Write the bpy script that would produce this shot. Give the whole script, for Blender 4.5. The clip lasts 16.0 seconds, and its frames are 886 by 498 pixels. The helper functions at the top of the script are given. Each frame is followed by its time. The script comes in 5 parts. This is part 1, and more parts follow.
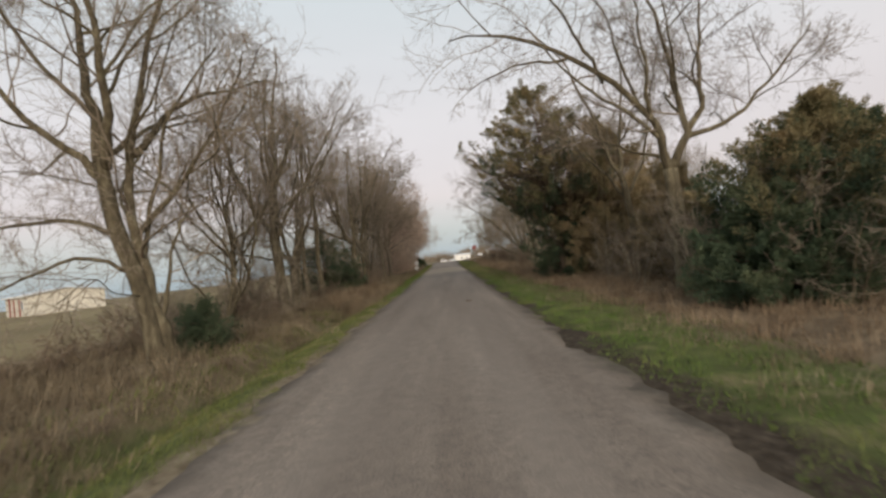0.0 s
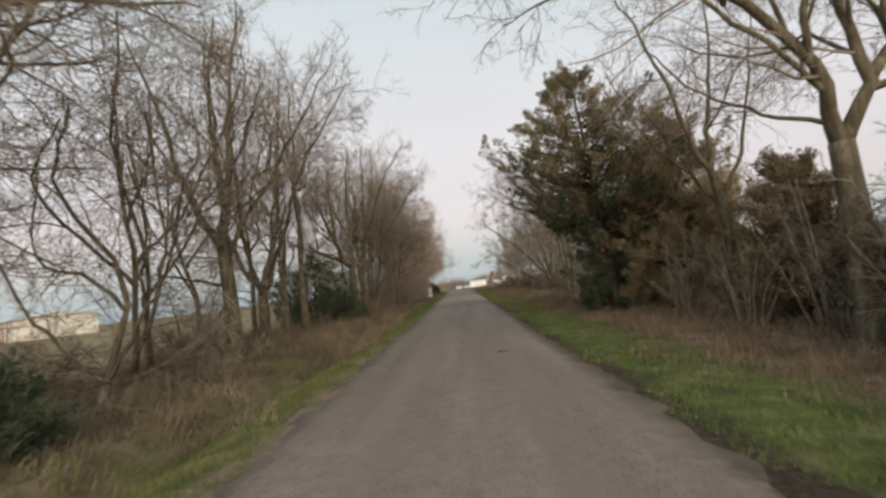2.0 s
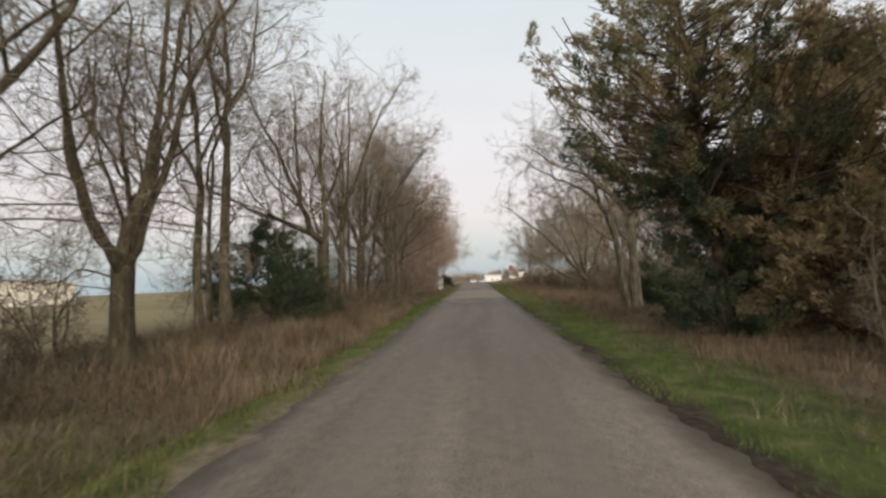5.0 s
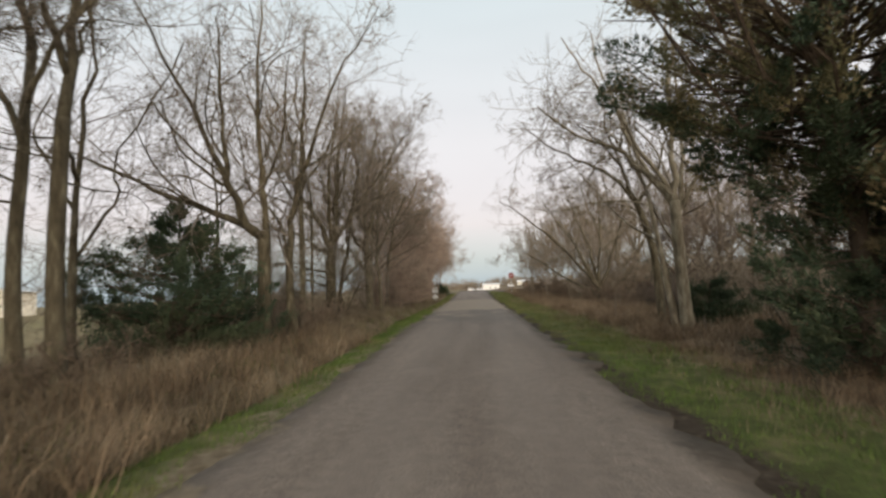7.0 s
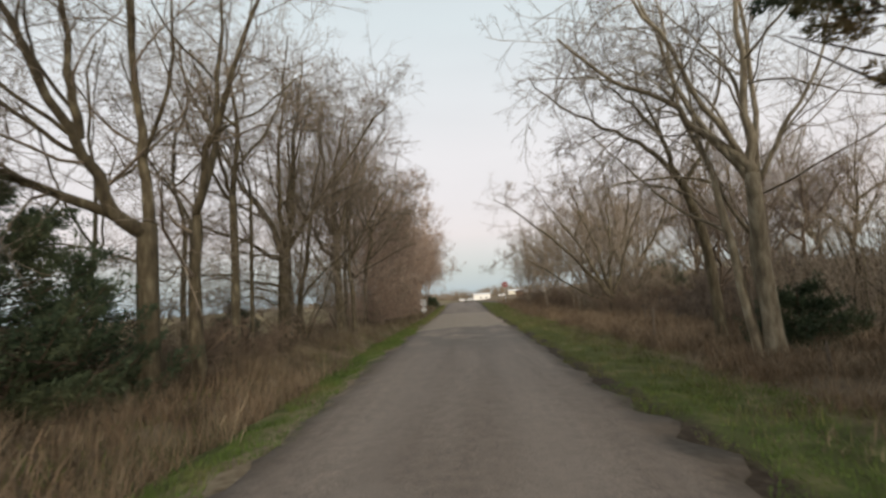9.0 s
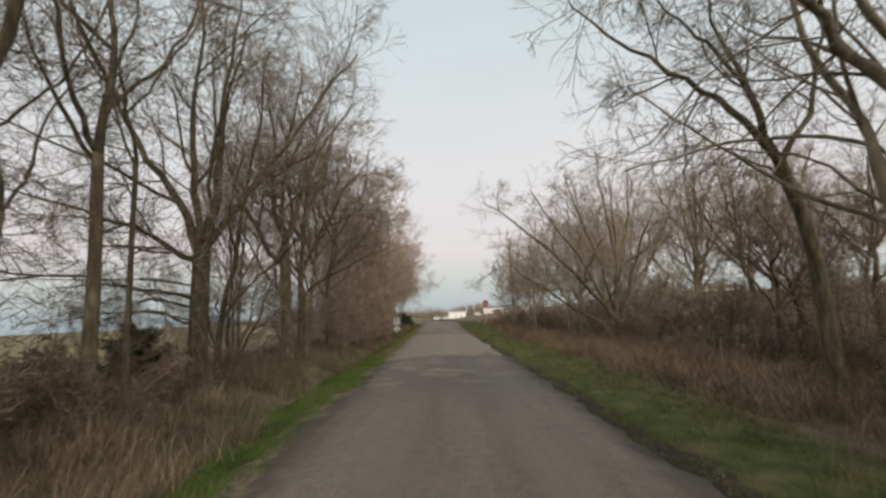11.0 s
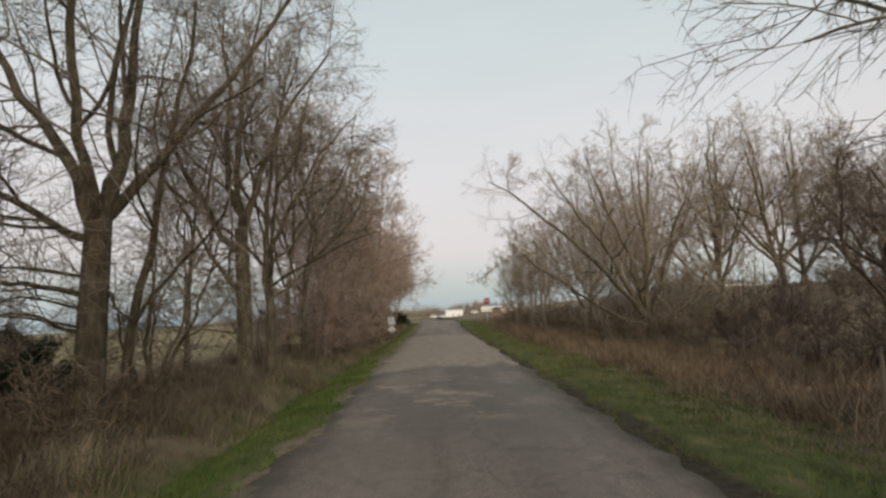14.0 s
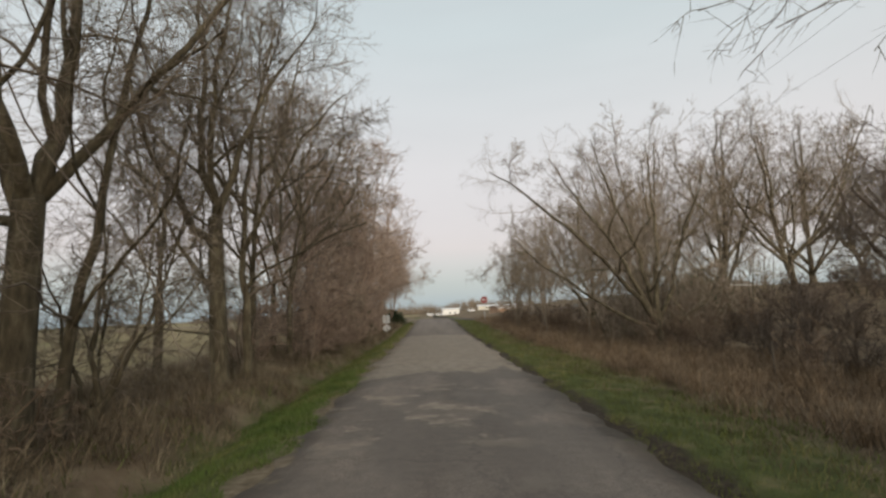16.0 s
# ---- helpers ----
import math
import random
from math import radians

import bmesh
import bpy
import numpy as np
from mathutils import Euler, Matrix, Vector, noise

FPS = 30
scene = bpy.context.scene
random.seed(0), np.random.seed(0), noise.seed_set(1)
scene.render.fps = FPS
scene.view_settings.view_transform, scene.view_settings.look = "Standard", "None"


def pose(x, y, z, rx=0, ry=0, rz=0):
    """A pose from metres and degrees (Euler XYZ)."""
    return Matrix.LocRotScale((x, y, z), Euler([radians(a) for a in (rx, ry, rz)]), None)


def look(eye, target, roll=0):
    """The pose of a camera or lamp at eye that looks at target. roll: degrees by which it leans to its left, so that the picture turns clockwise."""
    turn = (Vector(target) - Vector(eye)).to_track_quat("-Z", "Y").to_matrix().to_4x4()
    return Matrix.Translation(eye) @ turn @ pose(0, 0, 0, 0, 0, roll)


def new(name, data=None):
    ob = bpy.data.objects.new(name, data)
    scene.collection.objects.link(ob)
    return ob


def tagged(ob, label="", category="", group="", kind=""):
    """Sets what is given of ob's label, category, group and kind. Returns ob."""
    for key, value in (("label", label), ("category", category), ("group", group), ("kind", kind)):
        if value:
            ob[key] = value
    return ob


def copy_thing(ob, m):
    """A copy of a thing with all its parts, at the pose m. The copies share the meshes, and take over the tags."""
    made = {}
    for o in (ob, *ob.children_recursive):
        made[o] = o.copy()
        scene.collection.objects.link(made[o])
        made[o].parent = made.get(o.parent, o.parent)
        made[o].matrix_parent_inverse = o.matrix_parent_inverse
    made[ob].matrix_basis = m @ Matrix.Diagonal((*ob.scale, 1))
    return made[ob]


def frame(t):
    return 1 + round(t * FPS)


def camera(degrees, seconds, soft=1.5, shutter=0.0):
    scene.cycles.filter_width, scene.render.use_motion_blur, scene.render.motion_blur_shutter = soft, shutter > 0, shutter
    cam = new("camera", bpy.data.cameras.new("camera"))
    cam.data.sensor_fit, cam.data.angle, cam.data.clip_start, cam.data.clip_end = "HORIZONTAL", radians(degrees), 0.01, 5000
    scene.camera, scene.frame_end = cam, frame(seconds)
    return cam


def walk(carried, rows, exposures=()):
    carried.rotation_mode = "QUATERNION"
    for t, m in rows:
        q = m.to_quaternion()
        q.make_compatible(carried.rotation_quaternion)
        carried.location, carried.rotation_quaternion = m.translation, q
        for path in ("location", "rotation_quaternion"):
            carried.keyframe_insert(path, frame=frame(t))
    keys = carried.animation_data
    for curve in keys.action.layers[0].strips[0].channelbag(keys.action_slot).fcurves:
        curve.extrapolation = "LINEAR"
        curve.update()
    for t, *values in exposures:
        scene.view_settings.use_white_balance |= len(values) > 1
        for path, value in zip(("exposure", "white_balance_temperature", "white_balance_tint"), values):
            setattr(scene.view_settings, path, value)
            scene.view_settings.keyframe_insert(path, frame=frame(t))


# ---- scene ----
cam = camera(83.1, 16.0, soft=2.6, shutter=0.5)
PATH = [
    (0, (0.837, 1.515, 1.553), (0.803, 3.514, 1.586), -6.10),
    (0.5, (0.757, 2.938, 1.554), (0.714, 4.936, 1.623), -6.30),
    (1, (0.681, 4.371, 1.561), (0.623, 6.368, 1.660), -6.40),
    (1.5, (0.642, 5.751, 1.565), (0.567, 7.746, 1.693), -5.70),
    (2, (0.631, 7.109, 1.571), (0.547, 9.102, 1.715), -5.50),
    (2.5, (0.622, 8.441, 1.569), (0.544, 10.433, 1.724), -5.41),
    (3, (0.614, 9.780, 1.569), (0.528, 11.772, 1.726), -5.01),
    (3.5, (0.581, 11.099, 1.552), (0.480, 13.091, 1.703), -4.70),
    (4, (0.544, 12.345, 1.545), (0.425, 14.338, 1.663), -4.40),
    (4.2, (0.534, 12.829, 1.538), (0.404, 14.821, 1.656), -3.80),
    (6.3, (0.505, 18.117, 1.455), (0.352, 20.108, 1.573), -0.80),
    (6.5, (0.510, 18.610, 1.456), (0.364, 20.601, 1.577), -1.20),
    (7, (0.517, 19.834, 1.477), (0.375, 21.823, 1.627), -1.90),
    (7.5, (0.480, 21.027, 1.508), (0.360, 23.016, 1.679), -2.40),
    (8, (0.444, 22.206, 1.537), (0.319, 24.194, 1.714), -2.70),
    (8.5, (0.408, 23.363, 1.557), (0.297, 25.351, 1.743), -2.91),
    (9, (0.341, 24.514, 1.576), (0.243, 26.502, 1.767), -3.21),
    (9.2, (0.312, 24.972, 1.577), (0.233, 26.961, 1.773), -3.31),
    (11.3, (-0.068, 29.805, 1.677), (-0.059, 31.788, 1.936), -2.02),
    (11.5, (-0.098, 30.171, 1.679), (-0.087, 32.154, 1.937), -2.22),
    (12, (-0.144, 30.881, 1.690), (-0.166, 32.864, 1.946), -2.52),
    (12.5, (-0.159, 31.514, 1.702), (-0.189, 33.500, 1.939), -3.02),
    (13, (-0.163, 32.106, 1.704), (-0.162, 34.091, 1.945), -3.32),
    (13.5, (-0.178, 32.624, 1.711), (-0.169, 34.609, 1.952), -2.82),
    (14, (-0.174, 33.029, 1.731), (-0.160, 35.013, 1.980), -2.22),
    (14.5, (-0.163, 33.423, 1.754), (-0.147, 35.408, 1.998), -1.42),
    (15, (-0.172, 33.785, 1.768), (-0.149, 35.769, 2.021), -1.12),
    (15.5, (-0.178, 34.112, 1.767), (-0.148, 36.096, 2.017), -1.52),
    (16, (-0.170, 34.398, 1.785), (-0.144, 36.383, 2.026), -1.82),
]
walk(cam, [(t, look(eye, target, roll)) for t, eye, target, roll in PATH],
     [(0, 0.02, 6720, 11), (3, 0.12, 6720, 11), (6.5, 0.18, 6720, 10), (8.8, 0.15, 6720, 10), (11.5, 0.01, 6720, 9), (16, -0.03, 6720, 9)])
# ---- sky and light ----
SUN_EL, SUN_AZ = 16.0, 167.0      # low behind the camera: the western glow after sunset
world = bpy.data.worlds.new("dusk_sky")
scene.world = world
world.use_nodes = True
wn, wl = world.node_tree.nodes, world.node_tree.links
wn.clear()
w_out = wn.new("ShaderNodeOutputWorld")
w_bg = wn.new("ShaderNodeBackground")
w_bg.inputs["Strength"].default_value = 1.0
w_sky = wn.new("ShaderNodeTexSky")
w_sky.sky_type = "NISHITA"
w_sky.sun_disc = False
w_sky.sun_elevation = radians(SUN_EL)
w_sky.sun_rotation = radians(SUN_AZ)
w_sky.dust_density = 2.0
w_scale = wn.new("ShaderNodeVectorMath")
w_scale.operation = "SCALE"
w_scale.inputs["Scale"].default_value = 0.022
# the veil of thin dusk cloud: rose grey at the horizon, pale blue grey above
w_geo = wn.new("ShaderNodeTexCoord")
w_sep = wn.new("ShaderNodeSeparateXYZ")
w_ramp = wn.new("ShaderNodeValToRGB")
r = w_ramp.color_ramp
r.elements[0].position, r.elements[0].color = 0.0, (0.40, 0.49, 0.55, 1)
r.elements[1].position, r.elements[1].color = 1.0, (0.45, 0.53, 0.59, 1)
for p, c in ((0.05, (0.475, 0.52, 0.545, 1)), (0.12, (0.66, 0.60, 0.61, 1)), (0.28, (0.705, 0.685, 0.695, 1)), (0.5, (0.60, 0.665, 0.69, 1))):
    e = r.elements.new(p)
    e.color = c
w_noise = wn.new("ShaderNodeTexNoise")
w_noise.inputs["Scale"].default_value = 2.2
w_noise.inputs["Detail"].default_value = 3
w_map = wn.new("ShaderNodeMapping")
w_map.inputs["Scale"].default_value = (1, 1, 5)
w_mr = wn.new("ShaderNodeMapRange")
w_mr.inputs["From Min"].default_value, w_mr.inputs["From Max"].default_value = 0.3, 0.7
w_mr.inputs["To Min"].default_value, w_mr.inputs["To Max"].default_value = 0.975, 1.025
w_cl = wn.new("ShaderNodeVectorMath")
w_cl.operation = "SCALE"
w_mix = wn.new("ShaderNodeMixRGB")
w_mix.blend_type = "ADD"
w_mix.inputs["Fac"].default_value = 1.0
wl.new(w_geo.outputs["Generated"], w_sep.inputs[0])
wl.new(w_sep.outputs["Z"], w_ramp.inputs["Fac"])
wl.new(w_geo.outputs["Generated"], w_map.inputs["Vector"])
wl.new(w_map.outputs[0], w_noise.inputs["Vector"])
wl.new(w_noise.outputs["Fac"], w_mr.inputs["Value"])
wl.new(w_ramp.outputs["Color"], w_cl.inputs[0])
wl.new(w_mr.outputs[0], w_cl.inputs["Scale"])
wl.new(w_sky.outputs["Color"], w_scale.inputs[0])
wl.new(w_scale.outputs[0], w_mix.inputs["Color1"])
wl.new(w_cl.outputs[0], w_mix.inputs["Color2"])
wl.new(w_mix.outputs["Color"], w_bg.inputs["Color"])
wl.new(w_bg.outputs["Background"], w_out.inputs["Surface"])

sun = new("sun", bpy.data.lights.new("sun", "SUN"))
sun.data.energy = 3.2
sun.data.angle = radians(60)
sun.data.color = (1.0, 0.895, 0.765)
sun.matrix_world = look((0, 0, 50), (-math.sin(radians(180 - SUN_AZ)), math.cos(radians(180 - SUN_AZ)), 50 - math.tan(radians(SUN_EL))))


# ---- materials ----
def mat(name, build, rough=0.9, spec=0.2):
    m = bpy.data.materials.new(name)
    m.use_nodes = True
    nt = m.node_tree
    b = nt.nodes["Principled BSDF"]
    b.inputs["Roughness"].default_value = rough
    b.inputs["Specular IOR Level"].default_value = spec
    build(nt, b)
    return m


def node(nt, kind, **kw):
    n = nt.nodes.new(kind)
    for k, v in kw.items():
        n.inputs[k.replace("_", " ")].default_value = v
    return n


def noise_of(nt, scale, detail=4, coords="Object", stretch=(1, 1, 1), rough=0.55):
    tc = nt.nodes.new("ShaderNodeTexCoord")
    mp = nt.nodes.new("ShaderNodeMapping")
    mp.inputs["Scale"].default_value = stretch
    n = node(nt, "ShaderNodeTexNoise", Scale=scale, Detail=detail, Roughness=rough)
    nt.links.new(tc.outputs[coords], mp.inputs[0])
    nt.links.new(mp.outputs[0], n.inputs["Vector"])
    return n.outputs["Fac"]


def ramp(nt, fac, *stops):
    n = nt.nodes.new("ShaderNodeValToRGB")
    els = n.color_ramp.elements
    while len(els) < len(stops):
        els.new(0.5)
    for e, (p, c) in zip(els, stops):
        e.position, e.color = p, (*c, 1)
    nt.links.new(fac, n.inputs["Fac"])
    return n.outputs["Color"]


def mixc(nt, fac, a, b, mode="MIX"):
    n = nt.nodes.new("ShaderNodeMixRGB")
    n.blend_type = mode
    for sock, v in ((n.inputs["Fac"], fac), (n.inputs["Color1"], a), (n.inputs["Color2"], b)):
        if isinstance(v, (int, float)):
            sock.default_value = v
        elif isinstance(v, tuple):
            sock.default_value = (*v, 1)
        else:
            nt.links.new(v, sock)
    return n.outputs["Color"]


def math_(nt, op, a, b=0.0, c=0.0):
    n = nt.nodes.new("ShaderNodeMath")
    n.operation = op
    for sock, v in zip(n.inputs, (a, b, c)):
        if isinstance(v, (int, float)):
            sock.default_value = v
        else:
            nt.links.new(v, sock)
    return n.outputs[0]


def smooth(nt, v, lo, hi):
    n = nt.nodes.new("ShaderNodeMapRange")
    n.interpolation_type = "SMOOTHSTEP"
    nt.links.new(v, n.inputs["Value"])
    n.inputs["From Min"].default_value, n.inputs["From Max"].default_value = lo, hi
    return n.outputs["Result"]


def bump(nt, b, height, strength=0.4, dist=0.02):
    n = node(nt, "ShaderNodeBump", Strength=strength, Distance=dist)
    nt.links.new(height, n.inputs["Height"])
    nt.links.new(n.outputs[0], b.inputs["Normal"])


def varied(c1, c2, c3, scale=6, island=0.35, obj=0.2, stretch=(1, 1, 1), relief=0.0):
    """Three colours by noise, shifted piece by piece and thing by thing."""
    def build(nt, b):
        col = ramp(nt, noise_of(nt, scale, 5, stretch=stretch), (0.3, c1), (0.52, c2), (0.72, c3))
        geo = nt.nodes.new("ShaderNodeNewGeometry")
        oi = nt.nodes.new("ShaderNodeObjectInfo")
        v = math_(nt, "MULTIPLY_ADD", geo.outputs["Random Per Island"], 2 * island, 1 - island)
        v2 = math_(nt, "MULTIPLY_ADD", oi.outputs["Random"], 2 * obj, 1 - obj)
        v = math_(nt, "MULTIPLY", v, v2)
        comb = nt.nodes.new("ShaderNodeCombineXYZ")
        for i in range(3):
            nt.links.new(v, comb.inputs[i])
        nt.links.new(mixc(nt, 1.0, col, comb.outputs[0], "MULTIPLY"), b.inputs["Base Color"])
        if relief:
            bump(nt, b, noise_of(nt, scale * 3, 6, stretch=stretch), relief, 0.03)
    return build


BARK = mat("grey_brown_bark", varied((0.056, 0.045, 0.029), (0.116, 0.096, 0.062), (0.208, 0.178, 0.117), 9, 0.1, 0.2, (1, 1, 0.3), 1.0))
BARK_PALE = mat("pale_bark", varied((0.13, 0.105, 0.075), (0.26, 0.22, 0.155), (0.42, 0.37, 0.28), 8, 0.1, 0.1, (1, 1, 0.3), 0.9))
BARK_DARK = mat("cedar_bark", varied((0.05, 0.038, 0.028), (0.095, 0.07, 0.05), (0.15, 0.115, 0.085), 8, 0.1, 0.1, (1, 1, 0.15), 0.9))
TWIG = mat("grey_brown_twigs", varied((0.165, 0.131, 0.099), (0.235, 0.190, 0.144), (0.31, 0.262, 0.203), 3, 0.25, 0.2))
TWIG_DARK = mat("dark_brush_twigs", varied((0.085, 0.066, 0.052), (0.13, 0.102, 0.08), (0.185, 0.15, 0.12), 1.5, 0.3, 0.25))
TWIG_PALE = mat("pale_twigs", varied((0.16, 0.13, 0.10), (0.22, 0.185, 0.14), (0.30, 0.26, 0.20), 3, 0.25, 0.1))
TWIG_RED = mat("reddish_twigs", varied((0.255, 0.187, 0.142), (0.355, 0.265, 0.205), (0.44, 0.342, 0.275), 2, 0.25, 0.2))
TWIG_BROWN = mat("brown_brush_twigs", varied((0.125, 0.090, 0.065), (0.185, 0.137, 0.098), (0.255, 0.198, 0.145), 1.2, 0.35, 0.2))
CEDAR = mat("cedar_sprays", varied((0.105, 0.110, 0.056), (0.205, 0.170, 0.088), (0.31, 0.225, 0.125), 1.0, 0.16, 0.1), 0.8)
CEDAR_BROWN = mat("brown_cedar_sprays", varied((0.16, 0.135, 0.075), (0.25, 0.195, 0.11), (0.34, 0.25, 0.148), 1.0, 0.16, 0.1), 0.8)
CEDAR_GREEN = mat("dark_cedar_sprays", varied((0.034, 0.055, 0.034), (0.060, 0.082, 0.045), (0.102, 0.106, 0.055), 0.9, 0.2, 0.1), 0.8)
DRY = mat("dry_grass_blades", varied((0.092, 0.070, 0.046), (0.178, 0.138, 0.090), (0.305, 0.25, 0.168), 0.7, 0.45, 0.0))
DRY_BROWN = mat("brown_grass_blades", varied((0.118, 0.082, 0.052), (0.215, 0.154, 0.099), (0.335, 0.255, 0.170), 0.7, 0.45, 0.0))
GREEN_FRESH = mat("fresh_grass_blades", varied((0.063, 0.098, 0.025), (0.106, 0.152, 0.038), (0.17, 0.168, 0.064), 0.9, 0.35, 0.0))
GREEN = mat("short_grass_blades", varied((0.078, 0.094, 0.029), (0.132, 0.146, 0.046), (0.225, 0.19, 0.088), 0.9, 0.35, 0.0))
STEEL = mat("galvanised_steel", varied((0.42, 0.43, 0.44), (0.5, 0.51, 0.52), (0.58, 0.58, 0.58), 12, 0.05, 0.05), 0.5, 0.5)
ALU = mat("bare_sign_back", varied((0.55, 0.56, 0.56), (0.64, 0.64, 0.63), (0.72, 0.71, 0.69), 6, 0.05, 0.05), 0.5, 0.4)
RED = mat("red_sheeting", varied((0.24, 0.016, 0.02), (0.29, 0.02, 0.024), (0.33, 0.03, 0.03), 5, 0.02, 0.0), 0.45, 0.4)
WHITE = mat("white_paint", varied((0.66, 0.65, 0.62), (0.74, 0.73, 0.70), (0.8, 0.79, 0.76), 2, 0.05, 0.05), 0.7)
CREAM = mat("cream_siding", varied((0.53, 0.50, 0.43), (0.61, 0.575, 0.495), (0.67, 0.635, 0.555), 1.5, 0.05, 0.05), 0.8)
BRICK = mat("tan_brick", varied((0.32, 0.20, 0.13), (0.40, 0.26, 0.175), (0.46, 0.32, 0.225), 4, 0.15, 0.0), 0.9)
ROOF = mat("grey_shingles", varied((0.10, 0.095, 0.09), (0.15, 0.14, 0.13), (0.2, 0.19, 0.18), 3, 0.1, 0.1), 0.9)
ROOF_BROWN = mat("brown_shingles", varied((0.14, 0.10, 0.075), (0.19, 0.14, 0.105), (0.24, 0.18, 0.14), 3, 0.1, 0.1), 0.9)
ROOF_METAL = mat("pale_metal_roof", varied((0.5, 0.51, 0.52), (0.58, 0.59, 0.6), (0.66, 0.66, 0.66), 2, 0.05, 0.05), 0.5, 0.4)
DOOR_RED = mat("red_brown_door", varied((0.24, 0.06, 0.045), (0.3, 0.08, 0.06), (0.34, 0.1, 0.08), 2, 0.05, 0.05), 0.7)
GLASS = mat("dark_window_glass", varied((0.03, 0.035, 0.04), (0.04, 0.045, 0.05), (0.05, 0.055, 0.06), 2, 0.0, 0.0), 0.08, 0.6)
WOOD = mat("weathered_wood", varied((0.14, 0.11, 0.085), (0.2, 0.165, 0.13), (0.27, 0.23, 0.19), 6, 0.1, 0.1, (1, 1, 0.1)), 0.9)
CABLE = mat("black_cable", varied((0.04, 0.04, 0.042), (0.05, 0.05, 0.052), (0.06, 0.06, 0.06), 2, 0.0, 0.0), 0.6)
TYRE = mat("black_rubber", varied((0.02, 0.02, 0.02), (0.03, 0.03, 0.03), (0.04, 0.04, 0.04), 4, 0.0, 0.0), 0.8)
CAR_WHITE = mat("white_car_paint", varied((0.72, 0.72, 0.72), (0.76, 0.76, 0.76), (0.8, 0.8, 0.8), 1, 0.0, 0.0), 0.3, 0.5)

AXIS = (0.49, -0.0135, 8.0)      # the road's middle at y = 8, and how it drifts


def ground_build(nt, b):
    tc = nt.nodes.new("ShaderNodeTexCoord")
    sep = nt.nodes.new("ShaderNodeSeparateXYZ")
    nt.links.new(tc.outputs["Object"], sep.inputs[0])
    mid = math_(nt, "MULTIPLY_ADD", sep.outputs["Y"], AXIS[1], AXIS[0] - AXIS[1] * AXIS[2])
    off = math_(nt, "SUBTRACT", sep.outputs["X"], mid)
    wob = math_(nt, "MULTIPLY_ADD", noise_of(nt, 0.5, 4), 1.6, -0.8)
    fine = math_(nt, "MULTIPLY_ADD", noise_of(nt, 4, 5), 0.5, -0.25)
    d = math_(nt, "ADD", math_(nt, "ADD", off, wob), fine)
    left = math_(nt, "MULTIPLY", smooth(nt, d, -4.3, -3.5), smooth(nt, d, 0.5, 0.4))
    right = math_(nt, "MULTIPLY", smooth(nt, d, 5.0, 4.0), smooth(nt, d, 0.4, 0.5))
    verge = math_(nt, "ADD", left, right)
    dry = ramp(nt, noise_of(nt, 1.3, 6), (0.3, (0.09, 0.064, 0.042)), (0.5, (0.16, 0.118, 0.078)), (0.72, (0.25, 0.195, 0.13)))
    far = ramp(nt, noise_of(nt, 0.05, 6), (0.3, (0.165, 0.131, 0.074)), (0.5, (0.245, 0.199, 0.115)), (0.7, (0.18, 0.163, 0.078)))
    open_field = math_(nt, "ADD", smooth(nt, off, -8.5, -13), smooth(nt, off, 26, 44))
    dry = mixc(nt, open_field, dry, far)
    green = ramp(nt, noise_of(nt, 1.8, 6), (0.3, (0.06, 0.062, 0.025)), (0.5, (0.085, 0.10, 0.035)), (0.7, (0.17, 0.145, 0.075)))
    col = mixc(nt, verge, dry, green)
    # trodden earth beside the road
    e = math_(nt, "ADD", math_(nt, "ABSOLUTE", math_(nt, "ADD", off, math_(nt, "MULTIPLY", wob, 0.22))), math_(nt, "MULTIPLY", fine, 0.7))
    soil = ramp(nt, noise_of(nt, 9, 6), (0.3, (0.032, 0.024, 0.017)), (0.6, (0.068, 0.053, 0.039)), (0.8, (0.125, 0.10, 0.077)))
    sand = ramp(nt, noise_of(nt, 7, 6), (0.3, (0.11, 0.085, 0.055)), (0.55, (0.20, 0.16, 0.11)), (0.8, (0.30, 0.25, 0.185)))
    soil = mixc(nt, smooth(nt, off, -0.1, 0.1), sand, soil)
    wide = math_(nt, "MULTIPLY_ADD", smooth(nt, sep.outputs["Y"], 12.0, 8.0), 0.25, 0.15)
    e = math_(nt, "SUBTRACT", e, math_(nt, "MULTIPLY", smooth(nt, off, 0.0, 0.2), wide))
    e = math_(nt, "SUBTRACT", e, math_(nt, "MULTIPLY", smooth(nt, off, 0.0, -0.2), 0.09))
    col = mixc(nt, smooth(nt, e, 2.62, 2.3), col, soil)
    nt.links.new(col, b.inputs["Base Color"])
    bump(nt, b, noise_of(nt, 14, 8), 0.7, 0.06)


